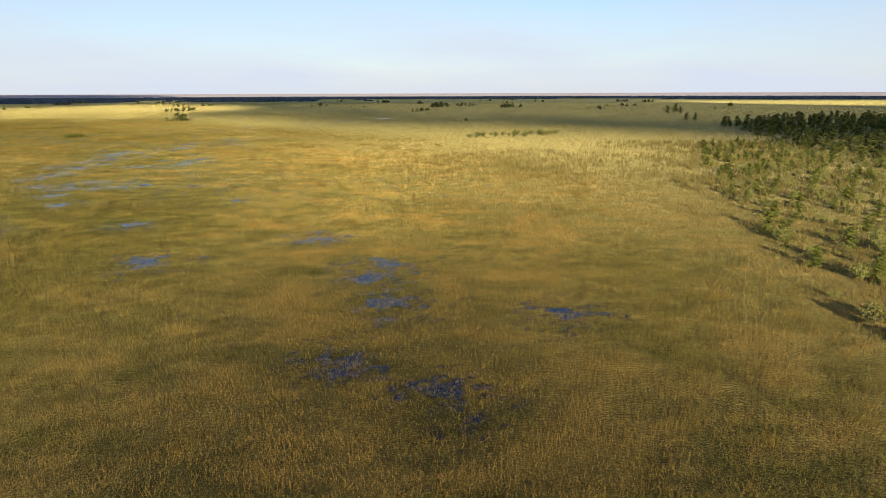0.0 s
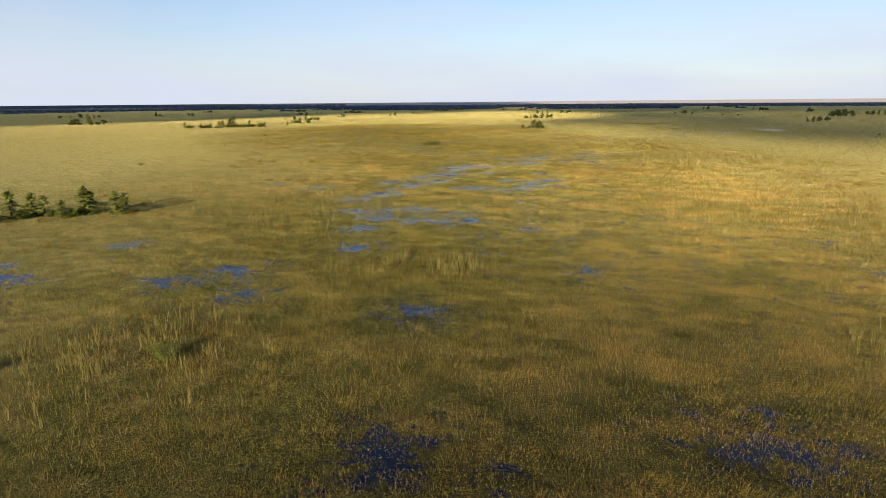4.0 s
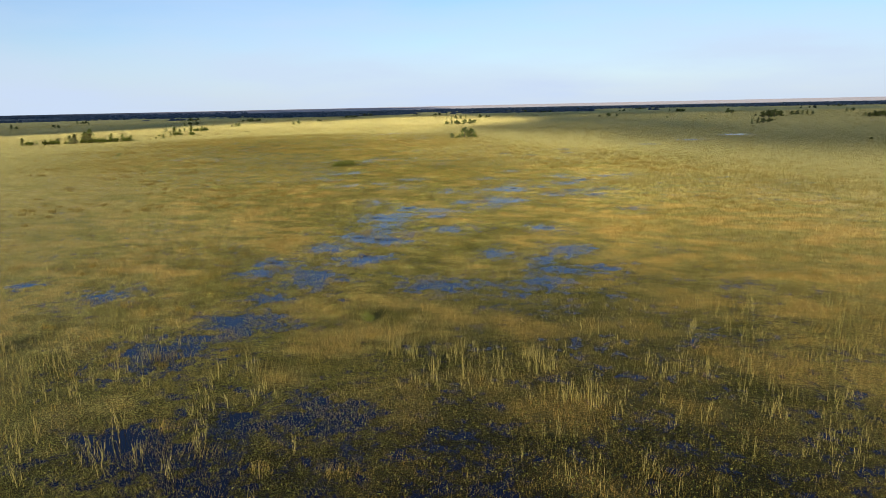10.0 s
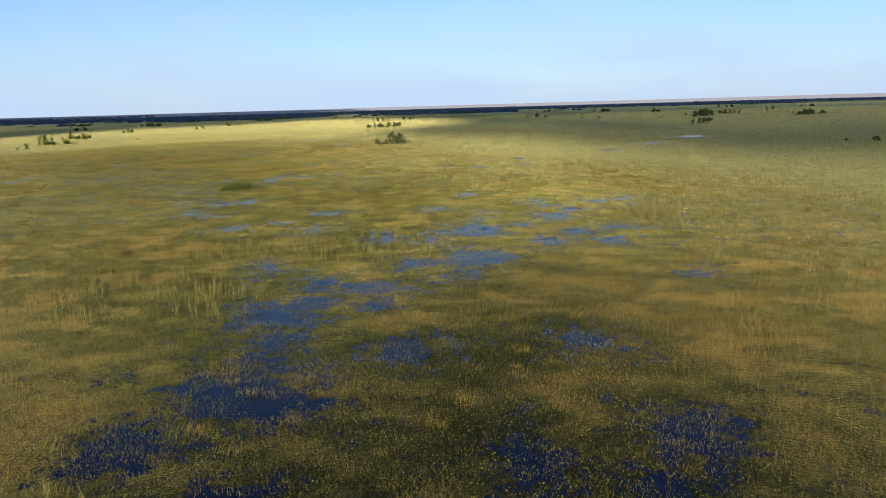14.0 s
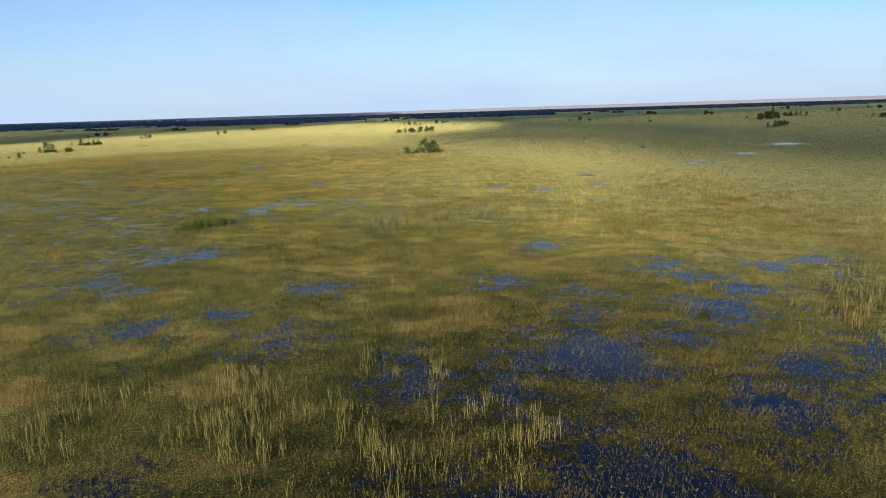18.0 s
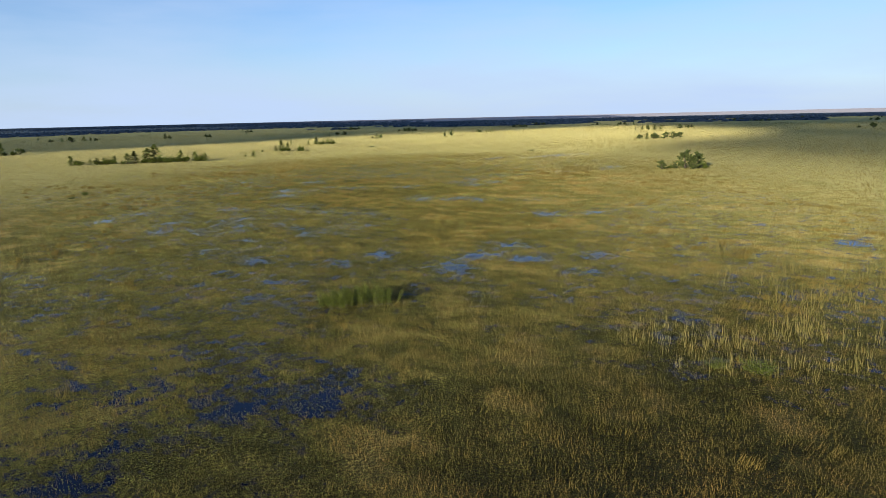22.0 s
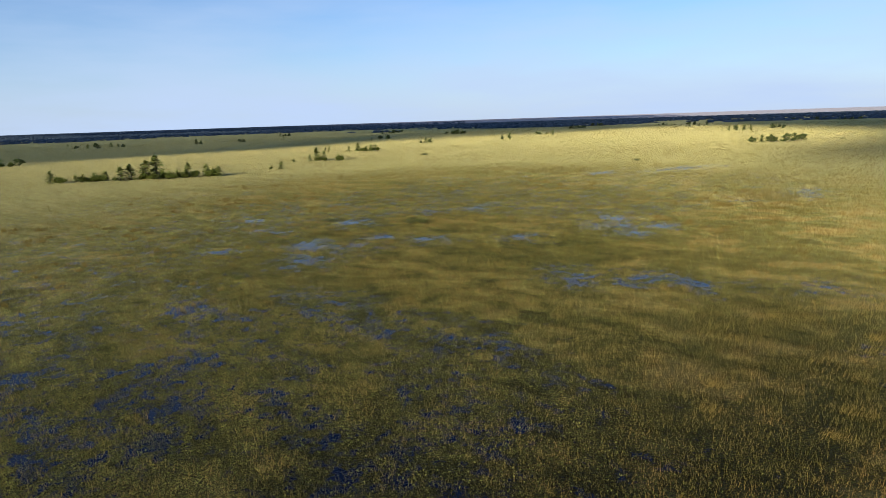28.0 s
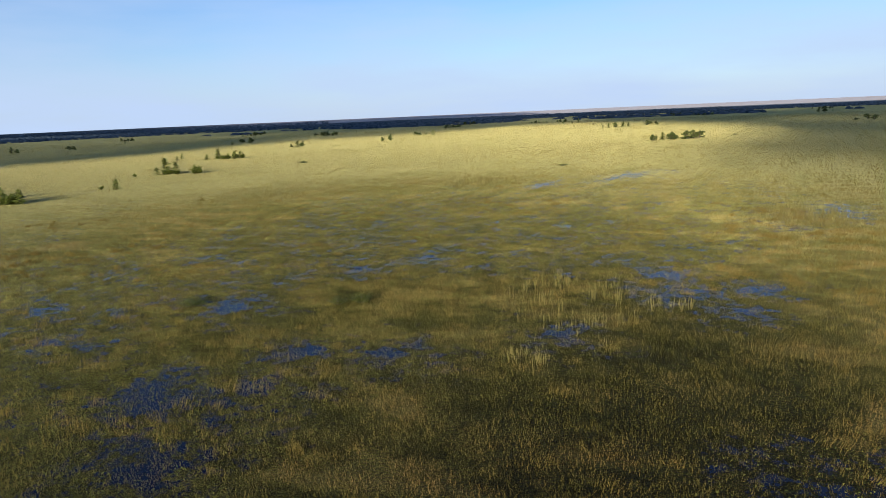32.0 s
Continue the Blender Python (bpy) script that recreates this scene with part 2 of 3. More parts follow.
def arithmetic(nodes, links, kind, a, b):
    n = nodes.new("ShaderNodeMath")
    n.operation = kind
    for socket, v in zip(n.inputs, (a, b)):
        if isinstance(v, (int, float)):
            socket.default_value = v
        else:
            links.new(v, socket)
    return n.outputs[0]


GREEN, MOSSY, OLIVE, GOLD, STRAW = (0.078, 0.072, 0.012), (0.148, 0.123, 0.020), (0.212, 0.165, 0.037), (0.255, 0.168, 0.034), (0.30, 0.195, 0.053)


def blade_material(name, stops, spread=0.12, thin=0.3):
    m, nodes, links, bsdf = material(name)
    tone, shape = nodes.new("ShaderNodeAttribute"), nodes.new("ShaderNodeNewGeometry")
    tone.attribute_name = "tone"
    r = ramp(nodes, *stops)
    scatter = arithmetic(nodes, links, "MULTIPLY_ADD", shape.outputs["Random Per Island"], spread)
    scatter.node.inputs[2].default_value = -spread / 2
    links.new(arithmetic(nodes, links, "ADD", tone.outputs["Fac"], scatter), r.inputs[0])
    links.new(r.outputs[0], bsdf.inputs["Base Color"])
    bsdf.inputs["Roughness"].default_value = 0.65
    bsdf.inputs["Diffuse Roughness"].default_value = 1.0
    bsdf.inputs["Specular IOR Level"].default_value = 0.2
    through_leaf, mix = nodes.new("ShaderNodeBsdfTranslucent"), nodes.new("ShaderNodeMixShader")
    links.new(r.outputs[0], through_leaf.inputs[0])
    mix.inputs[0].default_value = thin
    links.new(bsdf.outputs[0], mix.inputs[1])
    links.new(through_leaf.outputs[0], mix.inputs[2])
    links.new(mix.outputs[0], nodes["Material Output"].inputs[0])
    return m


GRASS = blade_material("sedge", ((0.0, GREEN), (0.28, MOSSY), (0.5, OLIVE), (0.8, GOLD), (1.0, STRAW)))
REED = blade_material("reed", ((0.0, (0.165, 0.15, 0.035)), (1.0, (0.31, 0.25, 0.085))), 0.8)
PAD = blade_material("bog_leaf", ((0.0, (0.09, 0.11, 0.02)), (1.0, (0.24, 0.23, 0.045))), 0.9)


def leaf_material(name, dark, light):
    m, nodes, links, bsdf = material(name)
    shape = nodes.new("ShaderNodeNewGeometry")
    info, tint = nodes.new("ShaderNodeObjectInfo"), nodes.new("ShaderNodeHueSaturation")
    r = ramp(nodes, (0.0, dark), (1.0, light))
    links.new(shape.outputs["Random Per Island"], r.inputs[0])
    links.new(r.outputs[0], tint.inputs["Color"])
    value = arithmetic(nodes, links, "MULTIPLY_ADD", info.outputs["Random"], 0.5)
    value.node.inputs[2].default_value = 0.75
    links.new(value, tint.inputs["Value"])
    links.new(tint.outputs[0], bsdf.inputs["Base Color"])
    bsdf.inputs["Roughness"].default_value = 0.6
    bsdf.inputs["Specular IOR Level"].default_value = 0.1
    return m


NEEDLE = leaf_material("spruce_needles", (0.085, 0.12, 0.02), (0.25, 0.27, 0.055))
PINE = leaf_material("pine_needles", (0.045, 0.064, 0.017), (0.135, 0.155, 0.04))
WILLOW = leaf_material("willow_leaves", (0.045, 0.062, 0.010), (0.15, 0.17, 0.026))
FRESH_WILLOW = leaf_material("fresh_willow_leaves", (0.020, 0.030, 0.005), (0.13, 0.15, 0.022))
PALE_WILLOW = leaf_material("pale_willow_leaves", (0.11, 0.135, 0.03), (0.30, 0.30, 0.09))

# blue is lifted into the needle colour to imitate distant haze
HAZY_NEEDLE = leaf_material("hazy_far_spruce", (0.026, 0.040, 0.054), (0.055, 0.073, 0.090))

BARK, nodes, links, bsdf = material("bark")
n = nodes.new("ShaderNodeTexNoise")
n.inputs["Scale"].default_value = 14
r = ramp(nodes, (0.3, (0.07, 0.05, 0.035)), (0.7, (0.19, 0.15, 0.12)))
links.new(n.outputs[0], r.inputs[0])
links.new(r.outputs[0], bsdf.inputs["Base Color"])
bsdf.inputs["Roughness"].default_value = 0.9

WATER, nodes, links, bsdf = material("bog_water")
# the faint blue base paints in some of the reflected sky
bsdf.inputs["Base Color"].default_value = (0.002, 0.002, 0.010, 1)
bsdf.inputs["Roughness"].default_value = 0.04
bsdf.inputs["Specular IOR Level"].default_value = 0.42
bsdf.inputs["IOR"].default_value = 1.33
place, n, bump = nodes.new("ShaderNodeTexCoord"), nodes.new("ShaderNodeTexNoise"), nodes.new("ShaderNodeBump")
links.new(place.outputs["Object"], n.inputs["Vector"])
n.inputs["Scale"].default_value, n.inputs["Detail"].default_value = 3.0, 2
bump.inputs["Strength"].default_value, bump.inputs["Distance"].default_value = 0.08, 0.03
links.new(n.outputs[0], bump.inputs["Height"])
links.new(bump.outputs[0], bsdf.inputs["Normal"])

SOIL, nodes, links, bsdf = material("marsh_ground")
place = nodes.new("ShaderNodeTexCoord")


def attribute(name):
    n = nodes.new("ShaderNodeAttribute")
    n.attribute_name = name
    return n.outputs["Fac"]


def cells(size, detail, rough=0.6):
    n = nodes.new("ShaderNodeTexNoise")
    links.new(place.outputs["Object"], n.inputs["Vector"])
    n.inputs["Scale"].default_value, n.inputs["Detail"].default_value, n.inputs["Roughness"].default_value = size, detail, rough
    return n.outputs[0]


def weighted(first, *terms):
    """first plus each (output, weight)."""
    total = first
    for out, weight in terms:
        m = arithmetic(nodes, links, "MULTIPLY", out, weight)
        total = arithmetic(nodes, links, "ADD", m, total)
    return total


tone, dry, flat, wooded_haze, wet, pool = attribute("tone"), attribute("dry"), attribute("flat"), attribute("wooded_haze"), attribute("flood"), attribute("pool")
tuft, speck, lump = cells(7.0, 3), cells(16.0, 2), cells(0.8, 4)
# low moss and leaves between the sedge: black gaps to olive and straw
level = weighted(-1.42, (tone, 0.6), (tuft, 1.5), (speck, 1.0), (lump, 0.35))
r = ramp(nodes, (0.0, (0.007, 0.006, 0.004)), (0.3, (0.024, 0.019, 0.005)), (0.55, (0.060, 0.046, 0.009)), (0.8, (0.125, 0.086, 0.018)), (1.0, (0.22, 0.15, 0.042)))
links.new(level, r.inputs[0])
thatch = ramp(nodes, (0.0, (0.11, 0.10, 0.026)), (0.45, (0.235, 0.215, 0.092)), (1.0, (0.34, 0.29, 0.14)))
links.new(weighted(-0.75, (tone, 0.6), (lump, 0.9), (tuft, 0.6), (speck, 0.4)), thatch.inputs[0])


def blended(a, b, amount):
    n = nodes.new("ShaderNodeMix")
    n.data_type = "RGBA"
    links.new(amount, n.inputs["Factor"])
    for socket, v in (("A", a), ("B", b)):
        if isinstance(v, tuple):
            n.inputs[socket].default_value = (*v, 1)
        else:
            links.new(v, n.inputs[socket])
    return n.outputs["Result"]


# far woods go dark blue and far flats pale grey: haze painted in
land = blended(blended(blended(r.outputs[0], thatch.outputs[0], dry), (0.026, 0.036, 0.050), wooded_haze), (0.22, 0.212, 0.235), flat)
# standing water between the plants
film = nodes.new("ShaderNodeMapRange")
film.interpolation_type = "SMOOTHSTEP"
film.inputs["From Min"].default_value, film.inputs["From Max"].default_value = 0.0, 0.26
links.new(weighted(-2.25, (wet, 1.0), (pool, 0.8), (cells(1.1, 4, 0.65), 1.9), (cells(0.32, 2), 0.9), (tuft, 0.9), (speck, 0.8)), film.inputs["Value"])
# the film takes the same painted sky blue as the pools
links.new(blended(land, (0.002, 0.002, 0.010), film.outputs[0]), bsdf.inputs["Base Color"])
gloss = nodes.new("ShaderNodeMapRange")
gloss.inputs["To Min"].default_value, gloss.inputs["To Max"].default_value = 0.9, 0.04
links.new(film.outputs[0], gloss.inputs["Value"])
links.new(gloss.outputs[0], bsdf.inputs["Roughness"])
shine = nodes.new("ShaderNodeMapRange")
shine.inputs["To Min"].default_value, shine.inputs["To Max"].default_value = 0.08, 0.42
links.new(film.outputs[0], shine.inputs["Value"])
links.new(shine.outputs[0], bsdf.inputs["Specular IOR Level"])
bsdf.inputs["IOR"].default_value = 1.33
# the upright stems catch low light like the pile of a cloth
bsdf.inputs["Diffuse Roughness"].default_value = 1.0
pile = nodes.new("ShaderNodeMapRange")
pile.inputs["To Min"].default_value, pile.inputs["To Max"].default_value = 1.0, 0.0
links.new(arithmetic(nodes, links, "MAXIMUM", arithmetic(nodes, links, "MAXIMUM", film.outputs[0], flat), wooded_haze), pile.inputs["Value"])
links.new(arithmetic(nodes, links, "MULTIPLY", pile.outputs[0], weighted(-0.28, (tone, 0.45), (lump, 0.9), (tuft, 0.9), (dry, -0.40))), bsdf.inputs["Sheen Weight"])
bsdf.inputs["Sheen Roughness"].default_value = 0.16
nap = ramp(nodes, (0.15, (0.50, 0.50, 0.11)), (0.5, (0.65, 0.57, 0.18)), (0.85, (0.75, 0.555, 0.16)))
links.new(tone, nap.inputs[0])
links.new(nap.outputs[0], bsdf.inputs["Sheen Tint"])
bump = nodes.new("ShaderNodeBump")
bump.inputs["Distance"].default_value = 0.2
rough = nodes.new("ShaderNodeMapRange")
rough.inputs["To Min"].default_value, rough.inputs["To Max"].default_value = 0.7, 0.02
links.new(film.outputs[0], rough.inputs["Value"])
links.new(rough.outputs[0], bump.inputs["Strength"])
links.new(weighted(0.0, (tuft, 1.0), (speck, 0.5)), bump.inputs["Height"])
# the standing water lies level whatever the moss under it does
level_up, settle = nodes.new("ShaderNodeCombineXYZ"), nodes.new("ShaderNodeMix")
level_up.inputs[2].default_value = 1.0
settle.data_type = "VECTOR"
links.new(film.outputs[0], settle.inputs["Factor"])
links.new(bump.outputs[0], settle.inputs[4])
links.new(level_up.outputs[0], settle.inputs[5])
links.new(settle.outputs[1], bsdf.inputs["Normal"])

CLOUD, nodes, links, bsdf = material("cloud")
bsdf.inputs["Base Color"].default_value = (0.9, 0.9, 0.92, 1)
bsdf.inputs["Roughness"].default_value = 1.0
clear, mix = nodes.new("ShaderNodeBsdfTransparent"), nodes.new("ShaderNodeMixShader")
mix.inputs[0].default_value = 0.42
links.new(bsdf.outputs[0], mix.inputs[1])
links.new(clear.outputs[0], mix.inputs[2])
links.new(mix.outputs[0], nodes["Material Output"].inputs[0])


# ---- mesh helpers ----
def surface(name, verts, faces, mat, parent=None, label="", **values):
    """A mesh object from arrays: verts (n, 3), faces (m, 3 or 4); values: a number a vertex."""
    me = bpy.data.meshes.new(name)
    verts, faces = np.asarray(verts, np.float32), np.asarray(faces, np.int32)
    k = faces.shape[1]
    me.vertices.add(len(verts))
    me.vertices.foreach_set("co", verts.ravel())
    me.loops.add(faces.size)
    me.loops.foreach_set("vertex_index", faces.ravel())
    me.polygons.add(len(faces))
    me.polygons.foreach_set("loop_start", np.arange(0, faces.size, k, dtype=np.int32))
    for key, v in values.items():
        me.attributes.new(key, "FLOAT", "POINT").data.foreach_set("value", np.asarray(v, np.float32))
    me.materials.append(mat)
    me.update(calc_edges=True)
    ob = new(name, me)
    if parent:
        ob.parent = parent
    if label:
        ob["label"] = label
    return ob


def join(pieces):
    verts, faces, base = [], [], 0
    for v, f in pieces:
        verts.append(v), faces.append(np.asarray(f) + base)
        base += len(v)
    return np.concatenate(verts), np.concatenate(faces)


def tube(a, b, ra, rb, sides=5):
    """A tapered stem from a to b, in triangles."""
    a, b = np.array(a, float), np.array(b, float)
    d = (b - a) / max(np.linalg.norm(b - a), 1e-6)
    u = np.cross(d, (0.3, 1, 0.2))
    u /= np.linalg.norm(u)
    w = np.cross(d, u)
    ang = np.arange(sides) * 2 * np.pi / sides
    ring = np.cos(ang)[:, None] * u + np.sin(ang)[:, None] * w
    v = np.concatenate([a + ring * ra, b + ring * rb])
    f = []
    for i in range(sides):
        j = (i + 1) % sides
        f += [(i, j, sides + j), (i, sides + j, sides + i)]
    return v, np.array(f)


def rooted(wood):
    """Stems that spring from one rootstock."""
    root = (np.array([[0.0, 0.0, -0.12]]), np.zeros((0, 3), int))
    v, f = join([root] + wood)
    first = 1 + np.cumsum([0] + [len(p[0]) for p in wood[:-1]])
    return v, np.concatenate([f, np.stack([np.zeros_like(first), first, first + 1], -1)])


def kites(centres, along, across):
    """Diamond leaves: centre, half length vector, half width vector."""
    c, a, b = np.asarray(centres), np.asarray(along), np.asarray(across)
    v = np.stack([c - a, c + b, c + a, c - b], 1).reshape(-1, 3)
    i = np.arange(len(c))[:, None] * 4
    return v, np.concatenate([i + [0, 1, 2], i + [0, 2, 3]], 0)


def unit(v):
    return v / np.maximum(np.linalg.norm(v, axis=-1, keepdims=True), 1e-6)


# ---- ground, water ----
def axis(lo, hi, cell, limit):
    inner = np.arange(lo, hi + cell, cell)
    out = cell * 1.17 ** np.arange(1, 80)
    up = inner[-1] + np.cumsum(out)
    down = lo - np.cumsum(out)
    return np.concatenate([down[down > -limit][::-1], inner, up[up < limit]])


gx, gy = axis(-215, 20, 0.6, 6200), axis(20, 300, 0.6, 6200)
X, Y = np.meshgrid(gx, gy, indexing="ij")
Z = height_at(X, Y)
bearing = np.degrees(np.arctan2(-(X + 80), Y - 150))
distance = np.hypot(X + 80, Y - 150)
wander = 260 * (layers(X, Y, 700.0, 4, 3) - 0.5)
# pale flats beyond the woods; on the right their grey stands in for haze
hazy_flats = step(1750, 2000, distance + 1.4 * wander) * step(56, 40, bearing + wander * 0.02)
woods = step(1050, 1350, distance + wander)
dry = np.maximum(np.maximum(0.95 * step(8, 85, from_spine(X, Y)), 0.10 * patch_at(X, Y)), (0.08 - 0.07 * step(0.1, 0.9, damp_at(X, Y))) * (1 - 0.3 * step(70, 150, Y - 0.2 * X)) * (1 - 0.2 * step(190, 240, Y))) * (1 - 0.25 * damp_at(X, Y)) * (1 - 0.15 * dark_spot_at(X, Y))
nx, ny = len(gx), len(gy)
idx = np.arange(nx * ny).reshape(nx, ny)
quads = np.stack([idx[:-1, :-1], idx[1:, :-1], idx[1:, 1:], idx[:-1, 1:]], -1).reshape(-1, 4)
# more bare peat and painted shade between plants, at both ends and the wetter west
west = step(2, -16, X - np.interp(Y, [p[1] for p in SPINE], [p[0] for p in SPINE]))
peat_shade = np.exp(-from_spine(X, Y) / 45.0) * (0.22 * west + 0.08 + 0.12 * step(75, 40, Y) + 0.35 * step(5, 16, X) * step(75, 50, Y) + 0.56 * step(150, 215, Y) + 0.5 * step(-20, -40, X) * step(110, 80, Y))
ground = surface("ground", np.stack([X, Y, Z], -1).reshape(-1, 3), quads, SOIL, tone=(tone_at(X, Y) - peat_shade).ravel(), flat=hazy_flats.ravel(), wooded_haze=woods.ravel(), dry=dry.ravel(), flood=flood_at(X, Y).ravel(), pool=pool_at(X, Y).ravel())
ground.data.shade_smooth()
tagged(ground, "peaty moss floor of a wide flat sedge marsh, shade and haze painted in", "ground", kind="structure")
s = 900.0
water = surface("water", [(-s - 80, -s + 150, 0), (s - 80, -s + 150, 0), (s - 80, s + 150, 0), (-s - 80, s + 150, 0)], [(0, 1, 2, 3)], WATER)
tagged(water, "still dark bog water reflecting the blue evening sky", "water", kind="structure")

# ---- grass ----
def seen_side(x, y):
    return (y > 14 + 0.36 * np.maximum(-x, 0)) & (y > 1.25 * x - 12)


def scatter(rng, box, per_m2, near, far):
    x0, x1, y0, y1 = box
    n = int((x1 - x0) * (y1 - y0) * per_m2)
    x, y = rng.uniform(x0, x1, n), rng.uniform(y0, y1, n)
    d = from_spine(x, y)
    d = d * rng.uniform(0.8, 1.25, n)
    keep = (d >= near) & (d < far) & seen_side(x, y)
    return x[keep], y[keep]


def blades(rng, x, y, z, tall, wide, lean=0.3, swing=np.pi):
    """One pointed blade a place."""
    n = len(x)
    a = rng.uniform(-swing, swing, n) - 0.11
    ux, uy = np.cos(a) * wide / 2, np.sin(a) * wide / 2
    b, k = rng.uniform(0, 2 * np.pi, n), rng.uniform(0, lean, n) * tall
    v = np.empty((n, 3, 3), np.float32)
    v[:, 0] = np.stack([x - ux, y - uy, z - 0.04], -1)
    v[:, 1] = np.stack([x + ux, y + uy, z - 0.04], -1)
    v[:, 2] = np.stack([x + np.cos(b) * k, y + np.sin(b) * k, z + tall], -1)
    return v.reshape(-1, 3)


def sward(name, seed, box, per_m2, near, far, tall, wide, thin, label):
    rng = np.random.RandomState(seed)
    x, y = scatter(rng, box, per_m2, near, far)
    pool, wet, tone = pool_at(x, y), damp_at(x, y), tone_at(x, y)
    clump = layers(x, y, 1.1, 6, 2)
    keep = rng.rand(len(x)) < (1 - 0.9 * pool) * (1 - 0.12 * step(0.25, 0.9, wet)) * (1 + (1 - 0.7 * (near > 50)) * (0.8 * step(0.3, 0.7, clump) - 0.4)) * (1 - thin * (1 - step(0.15, 0.6, tone))) * (1 - 0.1 * dark_spot_at(x, y))
    if near > 100:
        # tufts stand wider apart, and broader, with distance
        reach = from_spine(x, y) / 260.0
        keep &= rng.rand(len(x)) < 1 / np.maximum(reach, 0.7) * 0.7
        wide = (wide * reach)[keep]
    x, y, wet, tone, clump = x[keep], y[keep], wet[keep], tone[keep], clump[keep]
    high = tall * rng.uniform(0.6, 1.25, len(x)) * (0.65 + 0.5 * clump + 0.25 * tone) * (1 - 0.45 * wet) * (1 - 0.4 * pool_at(x, y))
    v = blades(rng, x, y, np.maximum(height_at(x, y), -0.05), high, wide * rng.uniform(0.7, 1.3, len(x)), 0.9 if near < 20 else 0.7 if near < 50 else 0.4, np.pi if near < 20 else 1.2)
    ob = surface(name, v, np.arange(len(v)).reshape(-1, 3), GRASS, tone=np.repeat(np.clip(tone + rng.normal(0, 0.06, len(x)), 0, 1), 3))
    return tagged(ob, label, "grass", kind="stuff")


sward("sedge_grass", 11, (-240, 45, 14, 345), 80, 0, 26, 0.33, 0.012, 0.25, "olive and golden sedge standing in the wet marsh")
sward("sedge_grass", 12, (-300, 90, 14, 400), 25, 26, 72, 0.30, 0.034, 0.2, "yellow-green sedge meadow with golden dry patches")
sward("sedge_grass", 13, (-430, 230, 14, 530), 2.6, 72, 190, 0.22, 0.10, 0.2, "sunlit golden sedge plain stretching away")
sward("sedge_grass", 14, (-900, 500, 80, 900), 0.5, 190, 650, 0.18, 0.35, 0.0, "distant golden sedge plain")

# wind-combed tussocks of dry tan grass
rng = np.random.RandomState(17)
x, y = scatter(rng, (-260, 30, 20, 330), 0.10, 0, 62)
keep = (layers(x * 0.8 + 0.3 * y, y, 9.0, 1, 3) > 0.53) & (pool_at(x, y) < 0.3) & (rng.rand(len(x)) < 0.35 + 0.65 * step(40, 120, y))
x, y = x[keep], y[keep]
per = 70
n = len(x) * per
cx, cy, spread = np.repeat(x, per), np.repeat(y, per), np.repeat(rng.uniform(0.25, 0.7, len(x)), per)
bx, by = cx + rng.normal(0, 1, n) * spread, cy + rng.normal(0, 1, n) * spread * 0.6
tall = np.repeat(rng.uniform(0.35, 0.6, len(x)), per) * rng.uniform(0.6, 1.2, n)
v = blades(rng, bx, by, height_at(bx, by), tall, 0.011 + 0.0004 * from_spine(bx, by), 0.3).reshape(-1, 3, 3)
comb = np.repeat(rng.uniform(-0.5, 0.5, len(x)), per)
v[:, 2, 0] += tall * np.cos(comb) * 0.4
v[:, 2, 1] += tall * np.sin(comb) * 0.4
tone = np.repeat(np.clip(rng.normal(0.62, 0.12, n), 0.3, 1), 3)
tagged(surface("dry_tussocks", v.reshape(-1, 3), np.arange(3 * n).reshape(-1, 3), GRASS, tone=tone), "wind-combed tussocks of dry tan grass in the sedge", "grass", kind="stuff")

# low bog plants with small round leaves over the wet hollows
rng = np.random.RandomState(21)
x, y = scatter(rng, (-240, 45, 14, 345), 18, 0, 30)
keep = (rng.rand(len(x)) < step(0.05, 0.5, damp_at(x, y)) * (1 - 0.8 * pool_at(x, y)))
x, y = x[keep], y[keep]
n = len(x)
a, tilt, size = rng.uniform(0, 2 * np.pi, n), rng.uniform(-0.5, 0.9, n), rng.uniform(0.025, 0.055, n)
along = np.stack([np.cos(a) * np.cos(tilt), np.sin(a) * np.cos(tilt), np.sin(tilt)], -1) * size[:, None]
across = np.stack([-np.sin(a), np.cos(a), rng.uniform(-0.4, 0.4, n)], -1) * size[:, None] * 0.7
c = np.stack([x, y, np.maximum(height_at(x, y), 0) + rng.uniform(0.08, 0.25, n)], -1)
v = np.stack([c - along, c + along * 0.7 + across, c + along * 0.7 - across], 1).reshape(-1, 3)
tagged(surface("bog_plants", v, np.arange(3 * n).reshape(-1, 3), PAD, tone=np.repeat(rng.uniform(0.2, 0.8, n), 3)), "small yellow-green bog plant leaves over dark water", "bog plants", kind="stuff")

# ---- reeds: tall pale stalks in loose beds (x, y, radius) ----
REEDS_SOUTH = [(-44, 54, 6), (6, 66, 3), (3, 72, 9), (14, 77, 4), (-6, 77, 3), (-41, 79, 4), (-44, 79, 1), (-2, 81, 5), (-38, 81, 2), (-74, 89, 7), (-70, 97, 11), (48, 97, 9), (-78, 102, 3), (-6, 109, 8), (-47, 110, 1), (-55, 111, 3), (-34, 113, 14), (-50, 113, 1), (-44, 113, 1), (6, 119, 14), (23, 130, 22), (-18, 121, 2), (-22, 124, 3), (-57, 130, 1), (-76, 130, 1), (-94, 153, 5), (-85, 153, 3), (-94, 167, 3), (-82, 168, 3), (-88, 169, 2), (-78, 170, 4)]
